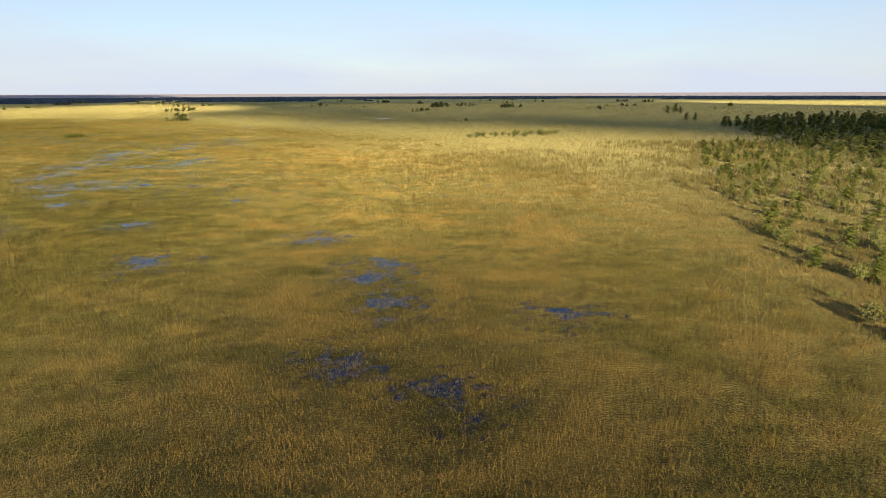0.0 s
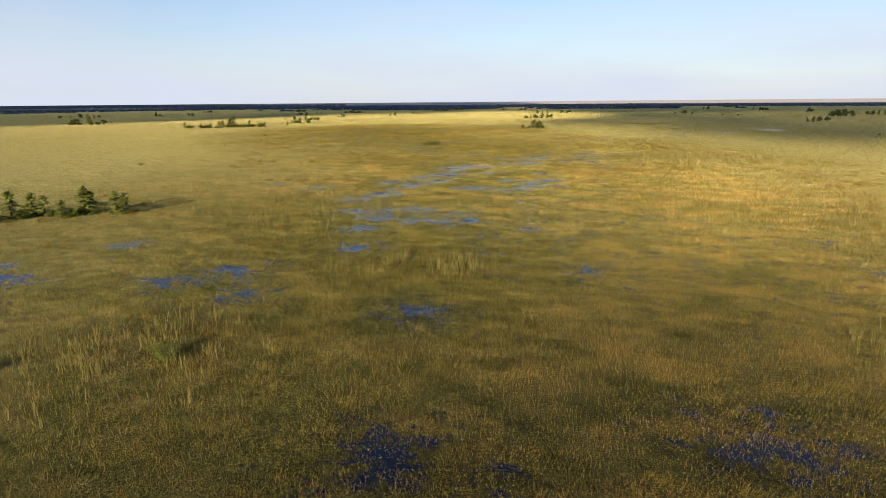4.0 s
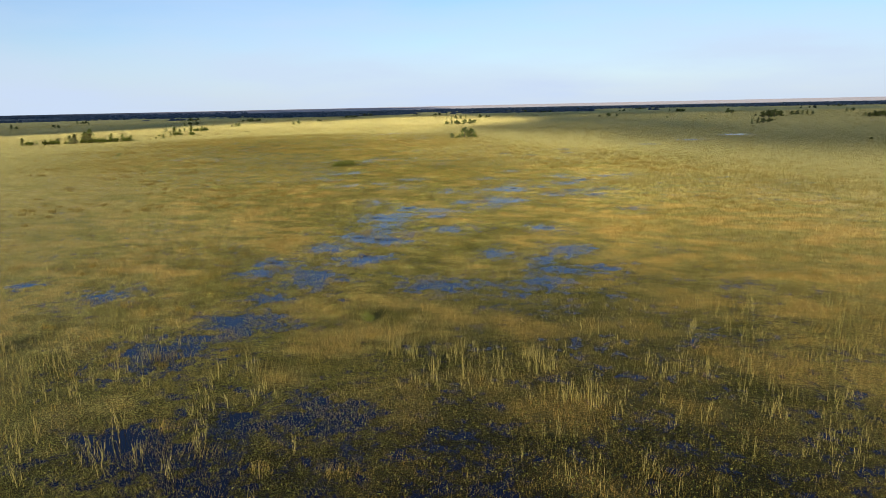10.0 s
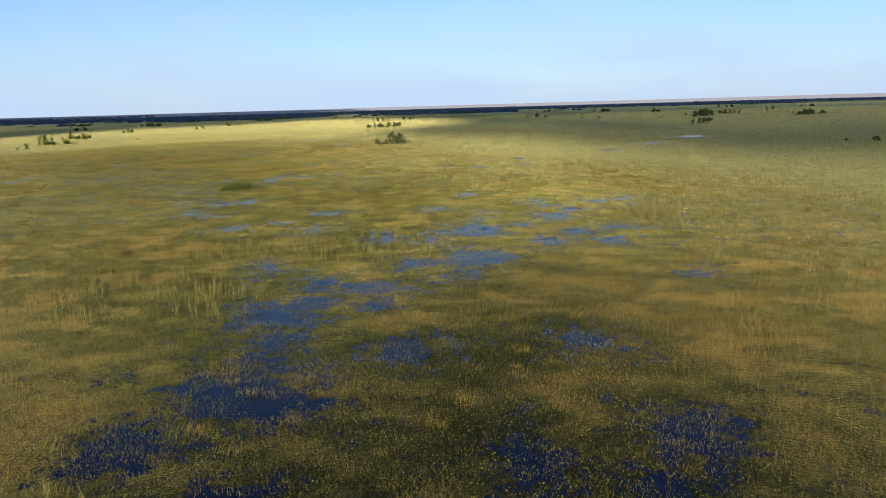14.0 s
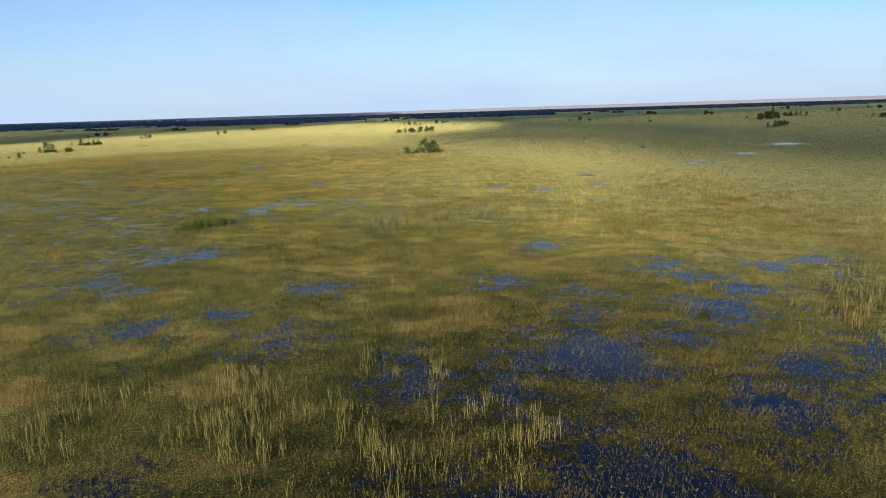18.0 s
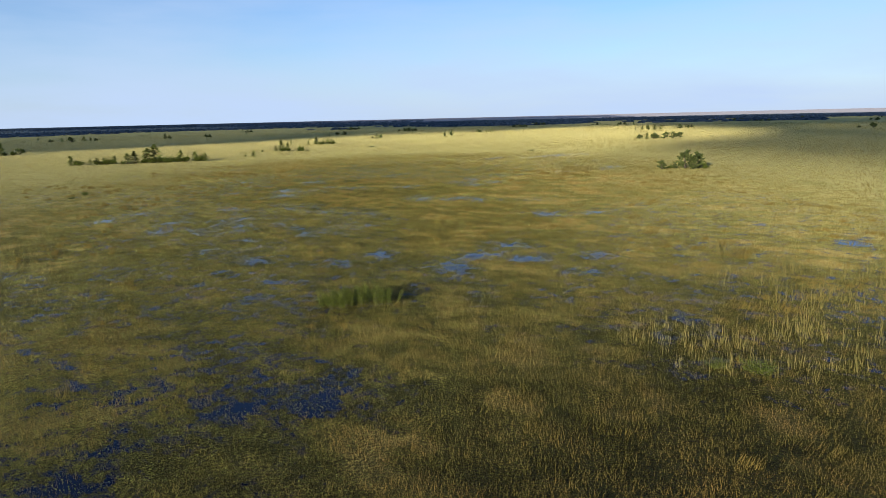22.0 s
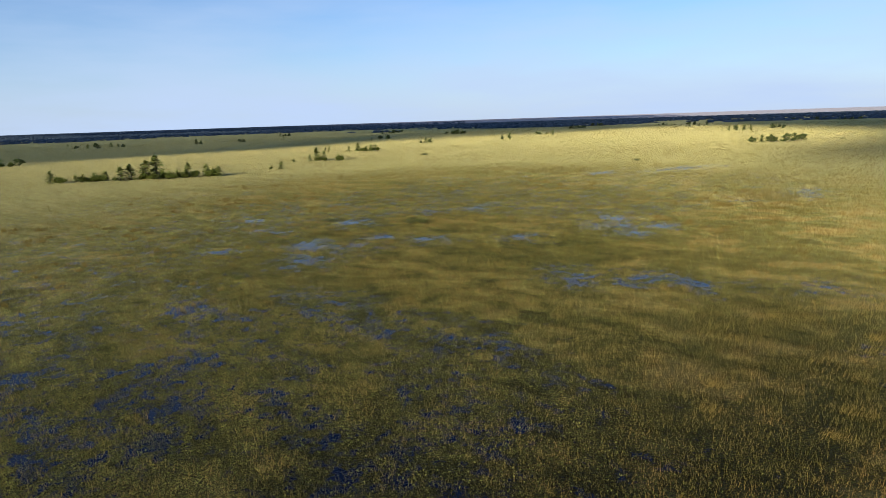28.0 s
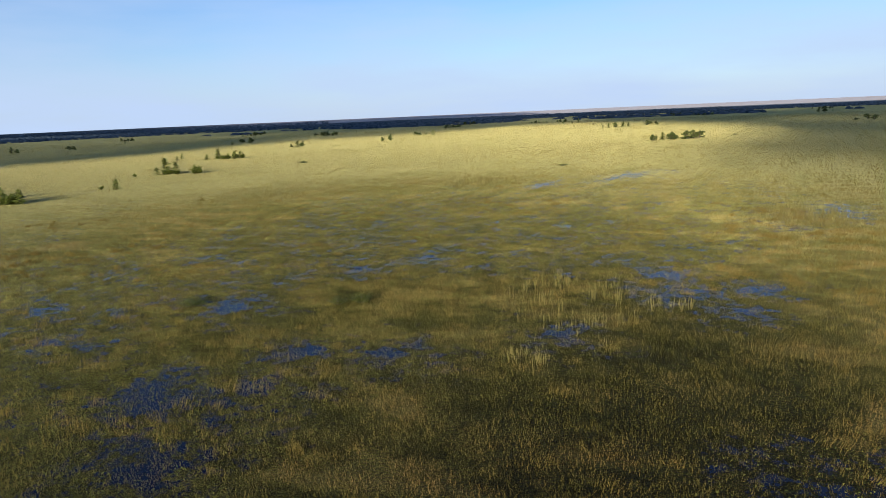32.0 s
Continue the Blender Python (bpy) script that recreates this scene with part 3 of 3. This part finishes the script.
REEDS_NORTH = [(-83, 171, 4), (-74, 172, 1), (-89, 173, 1), (-84, 175, 2), (-79, 177, 1), (-55, 193, 5), (-50, 193, 5), (-40, 196, 14), (-73, 213, 2), (-98, 216, 4), (-88, 221, 8), (-89, 229, 11), (-104, 243, 2), (-68, 246, 8), (-172, 267, 1), (-170, 277, 5), (-175, 281, 4), (-177, 313, 2), (-157, 320, 5), (-215, 349, 7), (60, 110, 22), (85, 150, 24), (40, 70, 10), (34, 52, 9), (50, 92, 14), (62, 135, 16), (72, 165, 16), (55, 170, 12)]
rng = np.random.RandomState(31)
stalks = []
for px, py, pr in REEDS_SOUTH + REEDS_NORTH:
    n = int(min(20 + (6.0 if pr < 7 else 3.2) * pr * pr, 600 if pr < 20 else 2200))
    q, a = pr * np.sqrt(rng.rand(n)) * 1.25, rng.uniform(0, 2 * np.pi, n)
    x, y = px + q * np.cos(a), py + q * np.sin(a)
    tuft_at = np.stack([x, y], -1)[layers(x, y, 2.4, 2, 2) > 0.47]
    stalks.append(np.repeat(tuft_at, 3, 0) + rng.normal(0, 0.13, (3 * len(tuft_at), 2)))
xy = np.concatenate(stalks)
x, y = xy[:, 0], xy[:, 1]
n = len(x)
tall = rng.uniform(0.5, 1.15, n)
wide = 0.011 + 0.0004 * from_spine(x, y)
v1 = blades(rng, x, y, np.maximum(height_at(x, y), -0.1), tall, wide * 1.2, 0.16)
tip = v1.reshape(-1, 3, 3)[:, 2]
v2 = blades(rng, tip[:, 0], tip[:, 1], tip[:, 2] - 0.42, rng.uniform(0.4, 0.6, n), wide * 1.5, 0.35)
v3 = blades(rng, x, y, np.maximum(height_at(x, y), -0.1) + 0.2, tall * 0.72, wide * 1.4, 0.5)
v = np.concatenate([v1, v2, v3])
t = np.repeat(np.concatenate([np.full(n, 0.5), np.full(n, 0.85), np.full(n, 0.2)]), 3)
tagged(surface("reeds", v, np.arange(len(v)).reshape(-1, 3), REED, tone=t), "tall pale straw-coloured reed stalks in loose beds", "reeds", kind="stuff")


# ---- trees and bushes ----
def thing(name, label, category, group=""):
    return tagged(new(name), label, category, group)


def spruce(seed, label):
    """A stunted bog spruce, one metre high; scaled when set out."""
    rng = np.random.RandomState(seed)
    top = thing("spruce_tree", label, "tree", "bog spruces")
    lean = rng.normal(0, 0.03, 2)
    wood = [tube((0, 0, -0.03), (lean[0], lean[1], 0.97), 0.022, 0.004, 6)]
    centres, along, across = [], [], []
    for k in range(80):
        z = 0.03 + 0.94 * (k + rng.rand()) / 80
        reach = (0.30 * (1 - z) ** 0.7 + 0.03) * rng.uniform(0.55, 1.2)
        a = rng.uniform(0, 2 * np.pi)
        d = np.array([np.cos(a), np.sin(a), rng.uniform(-0.35, 0.1)])
        base = np.array([lean[0] * z, lean[1] * z, z])
        if k % 3 == 0:
            wood.append(tube(base, base + d * reach * 0.9, 0.007, 0.002, 3))
        for q in np.linspace(0.25, 1.0, 6):
            c = base + d * reach * q + rng.normal(0, 0.012, 3)
            turn = a + rng.normal(0, 0.7)
            centres.append(c)
            along.append(np.array([np.cos(turn), np.sin(turn), rng.uniform(-0.5, 0.25)]) * rng.uniform(0.05, 0.085))
            across.append(np.array([-np.sin(turn), np.cos(turn), rng.uniform(-0.6, 0.6)]) * rng.uniform(0.028, 0.046))
    surface("trunk", *join(wood), BARK, top)
    surface("crown", *kites(centres, along, across), NEEDLE, top)
    return top


def pine(seed, label, name="pine_tree"):
    """A low wide bog pine, one metre high."""
    rng = np.random.RandomState(seed)
    top = thing(name, label, "tree", "bog pines")
    bend = rng.normal(0, 0.06, 2)
    wood = [tube((0, 0, -0.03), (bend[0], bend[1], 0.45), 0.035, 0.022, 6), tube((bend[0], bend[1], 0.45), (bend[0] * 2, bend[1] * 2, 0.93), 0.022, 0.006, 5)]
    centres = []
    for k in range(26):
        z = rng.uniform(0.1, 0.95)
        a = rng.uniform(0, 2 * np.pi)
        reach = (0.42 * (1 - (z - 0.3) ** 2 * 1.6)) * rng.uniform(0.45, 1.1)
        base = np.array([bend[0] * 2 * z, bend[1] * 2 * z, z * 0.8])
        tip = base + np.array([np.cos(a) * reach, np.sin(a) * reach, rng.uniform(-0.02, 0.16)])
        wood.append(tube(base, tip, 0.011, 0.003, 4))
        for q in (0.45, 0.7, 0.95):
            centres.append(base + (tip - base) * q + rng.normal(0, 0.02, 3))
    c = np.repeat(np.array(centres), 11, 0) + rng.normal(0, 0.036, (len(centres) * 11, 3))
    d = unit(rng.normal(0, 1, c.shape) + (0, 0, 0.5))
    surface("trunk", *join(wood), BARK, top)
    surface("crown", *kites(c, d * rng.uniform(0.04, 0.07, (len(c), 1)), unit(np.cross(d, rng.normal(0, 1, c.shape))) * 0.03), PINE, top)
    return top


def shrub(seed, label, mat, leaves=620, leaf=0.085, spread=0.55, name="willow_bush", group="willow bushes"):
    """A many-stemmed bush, one metre high."""
    rng = np.random.RandomState(seed)
    top = thing(name, label, "bush", group)
    wood, ends = [], []
    for k in range(13):
        a, q = rng.uniform(0, 2 * np.pi), rng.rand() ** 0.6
        tip = np.array([np.cos(a) * spread * q, np.sin(a) * spread * q, rng.uniform(0.55, 1.0) * (1.05 - 0.4 * q)])
        wood.append(tube(tip * (0.15, 0.15, -0.03), tip, 0.014, 0.004, 4))
        ends.append(tip)
    ends = np.array(ends)
    pick = rng.randint(0, len(ends), leaves)
    along_stem = rng.uniform(0.25, 1.03, leaves)[:, None]
    c = ends[pick] * along_stem + rng.normal(0, 0.075, (leaves, 3))
    c[:, 2] = np.abs(c[:, 2])
    d = unit(rng.normal(0, 1, c.shape) + (0, 0, 0.4))
    surface("stem", *rooted(wood), BARK, top)
    surface("foliage", *kites(c, d * leaf * rng.uniform(0.6, 1.2, (leaves, 1)), unit(np.cross(d, rng.normal(0, 1, c.shape))) * leaf * 0.45), mat, top)
    return top


SPRUCES = [spruce(101 + k, "stunted dark green spruce growing out of the sedge marsh") for k in range(4)]
PINES = [pine(201 + k, "low wide-crowned bog pine standing on the open marsh") for k in range(4)]
BUSHES = [shrub(301 + k, "dense green willow bush in the sedge", WILLOW) for k in range(3)]
PALE = [shrub(401 + k, "pale grey-green willow scrub mixed with dry reeds", PALE_WILLOW, 520, 0.062, 0.6, "willow_scrub", "willow scrub") for k in range(3)]
LOW_BUSHES = [shrub(501 + k, "low spreading willow shrub among wet sedge", WILLOW, 1500, 0.032, 0.5) for k in range(2)]
used = set()
plant_rng = random.Random(5)


def plant(kinds, x, y, high, wide=1.0):
    kind = kinds[plant_rng.randrange(len(kinds))]
    ground_z = float(height_at(np.array([x]), np.array([y]))[0])
    m = pose(x, y, max(ground_z, 0.0), 0, 0, plant_rng.uniform(0, 360))
    grow = Matrix.Diagonal((high * wide, high * wide * plant_rng.uniform(0.9, 1.1), high))
    if kind.name not in used:
        used.add(kind.name)
        kind.matrix_basis = m
        kind.scale = grow.to_scale()
        return kind
    ob = copy_thing(kind, m)
    ob.scale = grow.to_scale()
    return ob


# single trees and groups: x, y, height
ISLAND = [(-321, 268, 2.6), (-320, 274, 1.5), (-321, 279, 1.6), (-313, 279, 2.1), (-308, 281, 3.0), (-308, 284, 3.4), (-306, 287, 4.0), (-306, 290, 5.0), (-301, 291, 1.7), (-303, 294, 1.7), (-300, 296, 3.1), (-297, 300, 2.7), (-293, 301, 2.3), (-297, 324, 1.9), (-301, 323, 0.7)]
ROW_WEST = [(-322, 353, 1.9), (-321, 356, 3.7), (-319, 357, 2.7), (-313, 359, 1.9), (-316, 363, 1.5), (-384, 410, 1.9), (-379, 404, 1.5), (-362, 410, 3.0), (-357, 411, 1.7), (-354, 411, 2.4), (-354, 414, 2.2), (-365, 407, 1.8), (-325, 348, 0.8)]
FAR_WEST = [(-672, 389, 2.3), (-663, 394, 2.6), (-644, 394, 3.7), (-662, 411, 3.1), (-654, 413, 2.3), (-646, 414, 2.3), (-622, 461, 3.5), (-616, 462, 2.3), (-608, 492, 2.4), (-602, 492, 2.4), (-783, 418, 1.8), (-659, 569, 1.9), (-475, 519, 1.8), (-630, 672, 2.5), (-660, 717, 2.2), (-452, 280, 3.9), (-441, 284, 4.6), (-435, 290, 3.1), (-450, 277, 2.6)]
BIG = [(-137, 332, 3.6), (-135, 335, 3.1), (-133, 334, 1.2), (-139, 331, 1.3), (-135, 332, 2.8), (-365, 528, 2.0), (-366, 537, 3.0)]
GROVES = [(-211, 492, 2.3), (-208, 494, 2.5), (-205, 495, 2.9), (-204, 497, 2.3), (-200, 497, 3.1), (-198, 504, 2.9), (-196, 506, 2.9), (-273, 655, 2.5), (-268, 654, 3.0), (-263, 654, 3.0), (-263, 667, 2.5), (-254, 684, 3.1), (-247, 682, 1.4), (-273, 642, 1.4), (-348, 783, 2.5), (-347, 803, 1.9), (-345, 817, 3.0), (-141, 328, 2.0)]
EAST = [(-21, 469, 2.0), (-18, 471, 2.6), (-15, 478, 2.4), (-11, 489, 2.3), (-8, 586, 3.6), (-5, 583, 4.6), (0, 595, 4.7), (5, 608, 3.7), (16, 649, 2.6), (20, 652, 2.9), (24, 655, 2.9), (29, 665, 2.6), (32, 662, 2.3), (-27, 769, 3.6), (-24, 747, 3.1), (-78, 862, 2.8), (-74, 856, 2.8), (-70, 852, 2.3), (54, 577, 2.4), (56, 575, 3.5), (60, 577, 3.5), (64, 584, 2.5), (12, 320, 1.4), (6, 324, 0.6), (74, 777, 2.7), (78, 772, 2.7), (86, 784, 2.0), (-10, 633, 1.3), (-45, 564, 0.8), (-73, 602, 1.2), (-86, 612, 0.9), (-127, 665, 2.8)]
SOUTH_CLUMP = [(-98, 68, 2.0), (-99, 71, 1.8), (-100, 74, 2.7), (-99, 76, 2.4), (-98, 77, 2.1), (-94, 77, 1.8), (-94, 80, 2.9), (-94, 81, 2.4), (-92, 83, 2.2), (-90, 83, 2.2), (153, 435, 3.8), (162, 445, 5.0), (162, 434, 3.4), (124, 325, 2.9), (126, 318, 2.8), (211, 495, 2.6), (270, 598, 3.2)]
for places, kinds in ((ISLAND, SPRUCES), (ROW_WEST, SPRUCES), (FAR_WEST, SPRUCES + PINES), (BIG, PINES), (GROVES, SPRUCES + PINES), (EAST, SPRUCES + PINES), (SOUTH_CLUMP, SPRUCES)):
    for x, y, high in places:
        if places is GROVES:
            high *= 0.95
        plant(kinds if high > 1.2 else BUSHES, x, y, high * (1.35 if kinds is PINES else 1.3), 1.0 if kinds is PINES else 1.35)


def inside(x, y, corners):
    hit = False
    for (ax, ay), (bx, by) in zip(corners, corners[1:] + corners[:1]):
        if (ay > y) != (by > y) and x < ax + (y - ay) / (by - ay) * (bx - ax):
            hit = not hit
    return hit


def spread_out(corners, count, gap):
    found = []
    for _ in range(count * 40):
        x = plant_rng.uniform(min(c[0] for c in corners), max(c[0] for c in corners))
        y = plant_rng.uniform(min(c[1] for c in corners), max(c[1] for c in corners))
        if inside(x, y, corners) and all((x - a) ** 2 + (y - b) ** 2 > gap * gap for a, b in found):
            found.append((x, y))
            if len(found) == count:
                break
    return found


def stand(name, label, places, share):
    """Many small spruces that merge into one growth: x, y, height; share: the part of the twigs that is kept."""
    top = tagged(new(name), label, "trees", kind="stuff")
    rng = np.random.RandomState(91)
    trunks, twigs = [], []
    for k, (x, y, high) in enumerate(places):
        for part_of in SPRUCES[k % len(SPRUCES)].children:
            v = np.empty(len(part_of.data.vertices) * 3, np.float32)
            part_of.data.vertices.foreach_get("co", v)
            v = v.reshape(-1, 3)
            a = rng.uniform(0, 2 * np.pi)
            turned = np.stack([v[:, 0] * np.cos(a) - v[:, 1] * np.sin(a), v[:, 0] * np.sin(a) + v[:, 1] * np.cos(a), v[:, 2]], -1)
            if part_of.name.startswith("trunk"):
                set_out, f = turned[:12], np.array([(i, (i + 1) % 6, 6 + (i + 1) % 6, 6 + i) for i in range(6)])
            else:
                leaf = turned.reshape(-1, 4, 3)
                leaf = leaf[rng.rand(len(leaf)) < share]
                mid = leaf.mean(1, keepdims=True)
                set_out = (mid + (leaf - mid) * 1.35).reshape(-1, 3)
                f = np.arange(len(set_out)).reshape(-1, 4)
            set_out = set_out * (high * 1.25, high * 1.25, high) + (x, y, 0.05)
            (trunks if part_of.name.startswith("trunk") else twigs).append((set_out, f))
    surface("trunks", *join(trunks), BARK, top)
    surface("crowns", *join(twigs), NEEDLE, top)


# spruce wood on the east side, saplings and willow scrub in front of it
WOOD = [(118, 272), (97, 175), (90, 130), (140, 125), (235, 300), (205, 335), (150, 298)]
stand("spruce_wood", "dense dark green wood of low spruces on the marsh edge", [(x, y, plant_rng.uniform(2.0, 4.9)) for x, y in spread_out(WOOD, 420, 2.2)], 0.45)
SCRUB = [(74, 184), (50, 119), (37, 74), (29, 47), (25, 32), (34, 34), (105, 150), (98, 190)]
stand("spruce_saplings", "young spruce saplings scattered through pale reeds and scrub", [(x, y, plant_rng.uniform(1.0, 2.2)) for x, y in spread_out(SCRUB, 180, 2.2)], 0.6)
for x, y in spread_out(SCRUB, 280, 1.8):
    plant(PALE, x, y, plant_rng.uniform(0.7, 1.7), plant_rng.uniform(0.7, 1.1))
for x, y in spread_out([(6, 200), (38, 214), (44, 228), (12, 214)], 20, 1.6):
    plant(PALE, x, y, plant_rng.uniform(1.0, 2.4), 1.2)

# far tree islets: x, y, trees
ISLETS = [(63, 604, 4), (125, 520, 3), (180, 634, 5), (138, 879, 6), (252, 900, 8), (276, 852, 6), (278, 620, 3), (-149, 934, 5), (-78, 874, 4), (-132, 678, 3), (-388, 487, 3), (-671, 735, 6), (-528, 671, 5), (-384, 607, 4), (-453, 771, 6), (69, 971, 6), (-79, 896, 5), (120, 1124, 9), (272, 1279, 12), (-752, 630, 5), (-642, 702, 6), (-497, 639, 6), (-503, 892, 8), (-396, 849, 7), (-257, 954, 9), (-295, 994, 8), (-260, 710, 3), (-517, 655, 5), (-491, 547, 4), (-374, 865, 6), (-148, 1106, 10), (-236, 1151, 10)]
for x, y, count in ISLETS:
    for _ in range(count):
        plant(SPRUCES[:2] + PINES, x + plant_rng.gauss(0, 2.4 * count ** 0.5), y + plant_rng.gauss(0, 5), plant_rng.uniform(1.6, 3.9), 1.5)

# the broad willow bush that the flight passes over
rng = np.random.RandomState(77)
bush = thing("willow_bush", "broad low willow bush with fresh green leaves in wet sedge", "bush")
wood, ends = [], []
for k in range(90):
    u, w = rng.uniform(-1, 1), rng.uniform(-1, 1)
    if u * u + w * w > 1:
        continue
    base = np.array([u * 3.0, w * 1.0, 0.0])
    tip = base + np.array([rng.normal(0, 0.35), rng.normal(0, 0.3), (0.75 + 0.95 * (1 - u * u) ** 0.5 * (0.75 + 0.35 * u)) * rng.uniform(0.7, 1.15)])
    wood.append(tube(base - (0, 0, 0.1), tip, 0.018, 0.005, 4))
    ends.append((base, tip))
surface("stem", *rooted(wood), BARK, bush)
pick = rng.randint(0, len(ends), 11500)
k = rng.uniform(0.2, 1.05, 11500)[:, None]
b0, b1 = np.array([e[0] for e in ends])[pick], np.array([e[1] for e in ends])[pick]
c = b0 + (b1 - b0) * k + rng.normal(0, 0.09, (11500, 3))
c[:, 2] = np.abs(c[:, 2])
d = unit(rng.normal(0, 1, c.shape) + (0, 0, 0.5))
surface("foliage", *kites(c, d * rng.uniform(0.04, 0.065, (11500, 1)), unit(np.cross(d, rng.normal(0, 1, c.shape))) * 0.027), FRESH_WILLOW, bush)
bush.matrix_basis = pose(-121.5, 210.0, 0.05, 0, 0, 46) @ Matrix.Diagonal((1, 1, 0.86, 1))

# low willow belts round the feet of the tree islands: x, y, half length, turn, count
BELTS = [(-307, 285, 21, 52, 34), (-318, 356, 8, 30, 9), (-358, 410, 8, 30, 7), (-137, 331, 4, 25, 3), (-96, 76, 9, 62, 12), (-445, 284, 12, 35, 8)]
for x, y, half, turn, count in BELTS:
    for _ in range(count):
        k = plant_rng.uniform(-1, 1) * half
        c, q = math.cos(radians(turn)), math.sin(radians(turn))
        w = plant_rng.gauss(0, 1.0)
        plant(BUSHES, x + k * c - w * q, y + k * q + w * c, plant_rng.uniform(1.1, 2.3) * (0.5 if x == -137 else 0.65 if x == -96 else 1.0), 1.3)

# small low bushes: x, y, height, width factor
LOW = [(-50, 49, 0.9, 1.8), (-43, 55, 1.1, 2.2), (-95, 213.5, 0.8, 3.0), (-97, 213, 0.6, 2.4), (-149, 125, 0.6, 3.2), (-62, 115.9, 0.9, 1.3), (-215, 227, 0.6, 3), (-181, 242, 0.5, 3), (-219, 231, 0.9, 2.6), (-188, 273, 0.9, 2.6), (-189.5, 272, 0.7, 3.2), (-200, 267, 0.7, 4.0), (-303, 394, 0.6, 5), (-73, 347, 0.6, 4), (-211, 386, 0.7, 4), (-301, 392, 0.7, 5), (-185, 524, 0.7, 5)]
for x, y, high, wide in LOW:
    plant(LOW_BUSHES, x, y, high, wide)

# ---- far woods ----
rng = np.random.RandomState(55)
verts, faces = [], []
n = 12000
az, dist = np.radians(rng.uniform(-42, 84, n)), rng.uniform(850, 1750, n)
dist = np.where((az > radians(40)) & (rng.rand(n) < 0.5), rng.uniform(1750, 3200, n), dist)
x, y = -80 - np.sin(az) * dist, 150 + np.cos(az) * dist
mass = layers(x, y, 320.0, 3, 3)
deg = np.degrees(az)
keep = (mass > np.where(deg > 8, 0.33, 0.47) + 0.22 * (dist < 1100))
x, y, dist = x[keep], y[keep], dist[keep]
n = len(x)
tall, wide = rng.uniform(1.5, 4.5, n) * np.where(dist > 1300, 0.5, 0.75), rng.uniform(3, 7, n)
ang = np.arange(5) * 2 * np.pi / 5
ring = np.stack([np.cos(ang), np.sin(ang)], -1)
v = np.zeros((n, 11, 3), np.float32)
jag = rng.uniform(0.6, 1.3, (n, 5))
v[:, :5, 0] = x[:, None] + ring[:, 0] * wide[:, None] * jag
v[:, :5, 1] = y[:, None] + ring[:, 1] * wide[:, None] * jag
v[:, 5:10, 0] = x[:, None] + ring[:, 0] * wide[:, None] * jag * 0.7
v[:, 5:10, 1] = y[:, None] + ring[:, 1] * wide[:, None] * jag * 0.7
v[:, 5:10, 2] = tall[:, None] * rng.uniform(0.5, 0.9, (n, 5))
v[:, 10] = np.stack([x, y, tall], -1)
one = []
for i in range(5):
    j = (i + 1) % 5
    one += [(i, j, 5 + j), (i, 5 + j, 5 + i), (5 + i, 5 + j, 10)]
f = (np.arange(n)[:, None, None] * 11 + np.array(one)[None]).reshape(-1, 3)
tagged(surface("far_woods", v.reshape(-1, 3), f, HAZY_NEEDLE), "dark distant spruce woods along the horizon, blue haze in their colour", "woods", kind="stuff")

# ---- drifting clouds whose shadows lie on the far marsh ----
CLOUD_Z = 900.0


def cloud(x, y, rx, ry, turn, seed):
    """A flat fair-weather cloud; x, y is where its shadow falls."""
    bm = bmesh.new()
    bmesh.ops.create_icosphere(bm, subdivisions=5, radius=1)
    for p in bm.verts:
        q = p.co.normalized()
        lump = 1 + 0.42 * (noise.fractal(q * 1.9 + Vector((seed, 0, 0)), 0.9, 2.1, 5))
        p.co = Vector((q.x * rx * lump, q.y * ry * lump, q.z * (34 if q.z > 0 else 8) * lump))
    me = bpy.data.meshes.new("cloud")
    bm.to_mesh(me)
    bm.free()
    me.shade_smooth()
    me.materials.append(CLOUD)
    ob = new("cloud", me)
    back = SUN_DIR * (CLOUD_Z / SUN_DIR.z)
    ob.matrix_world = pose(x + back.x, y + back.y, CLOUD_Z, 0, 0, turn)
    return tagged(ob, "small white fair-weather cloud drifting high over the marsh", "cloud", "fair-weather clouds")


cloud(78, 605, 285, 550, 28, 3.1)
cloud(-930, 500, 450, 600, 0, 8.4)
cloud(-250, 1330, 1700, 420, 0, 5.7)
# unseen cloud added only to darken the ground at the far left horizon
cloud(-2600, 2300, 1500, 1300, 0, 6.3)
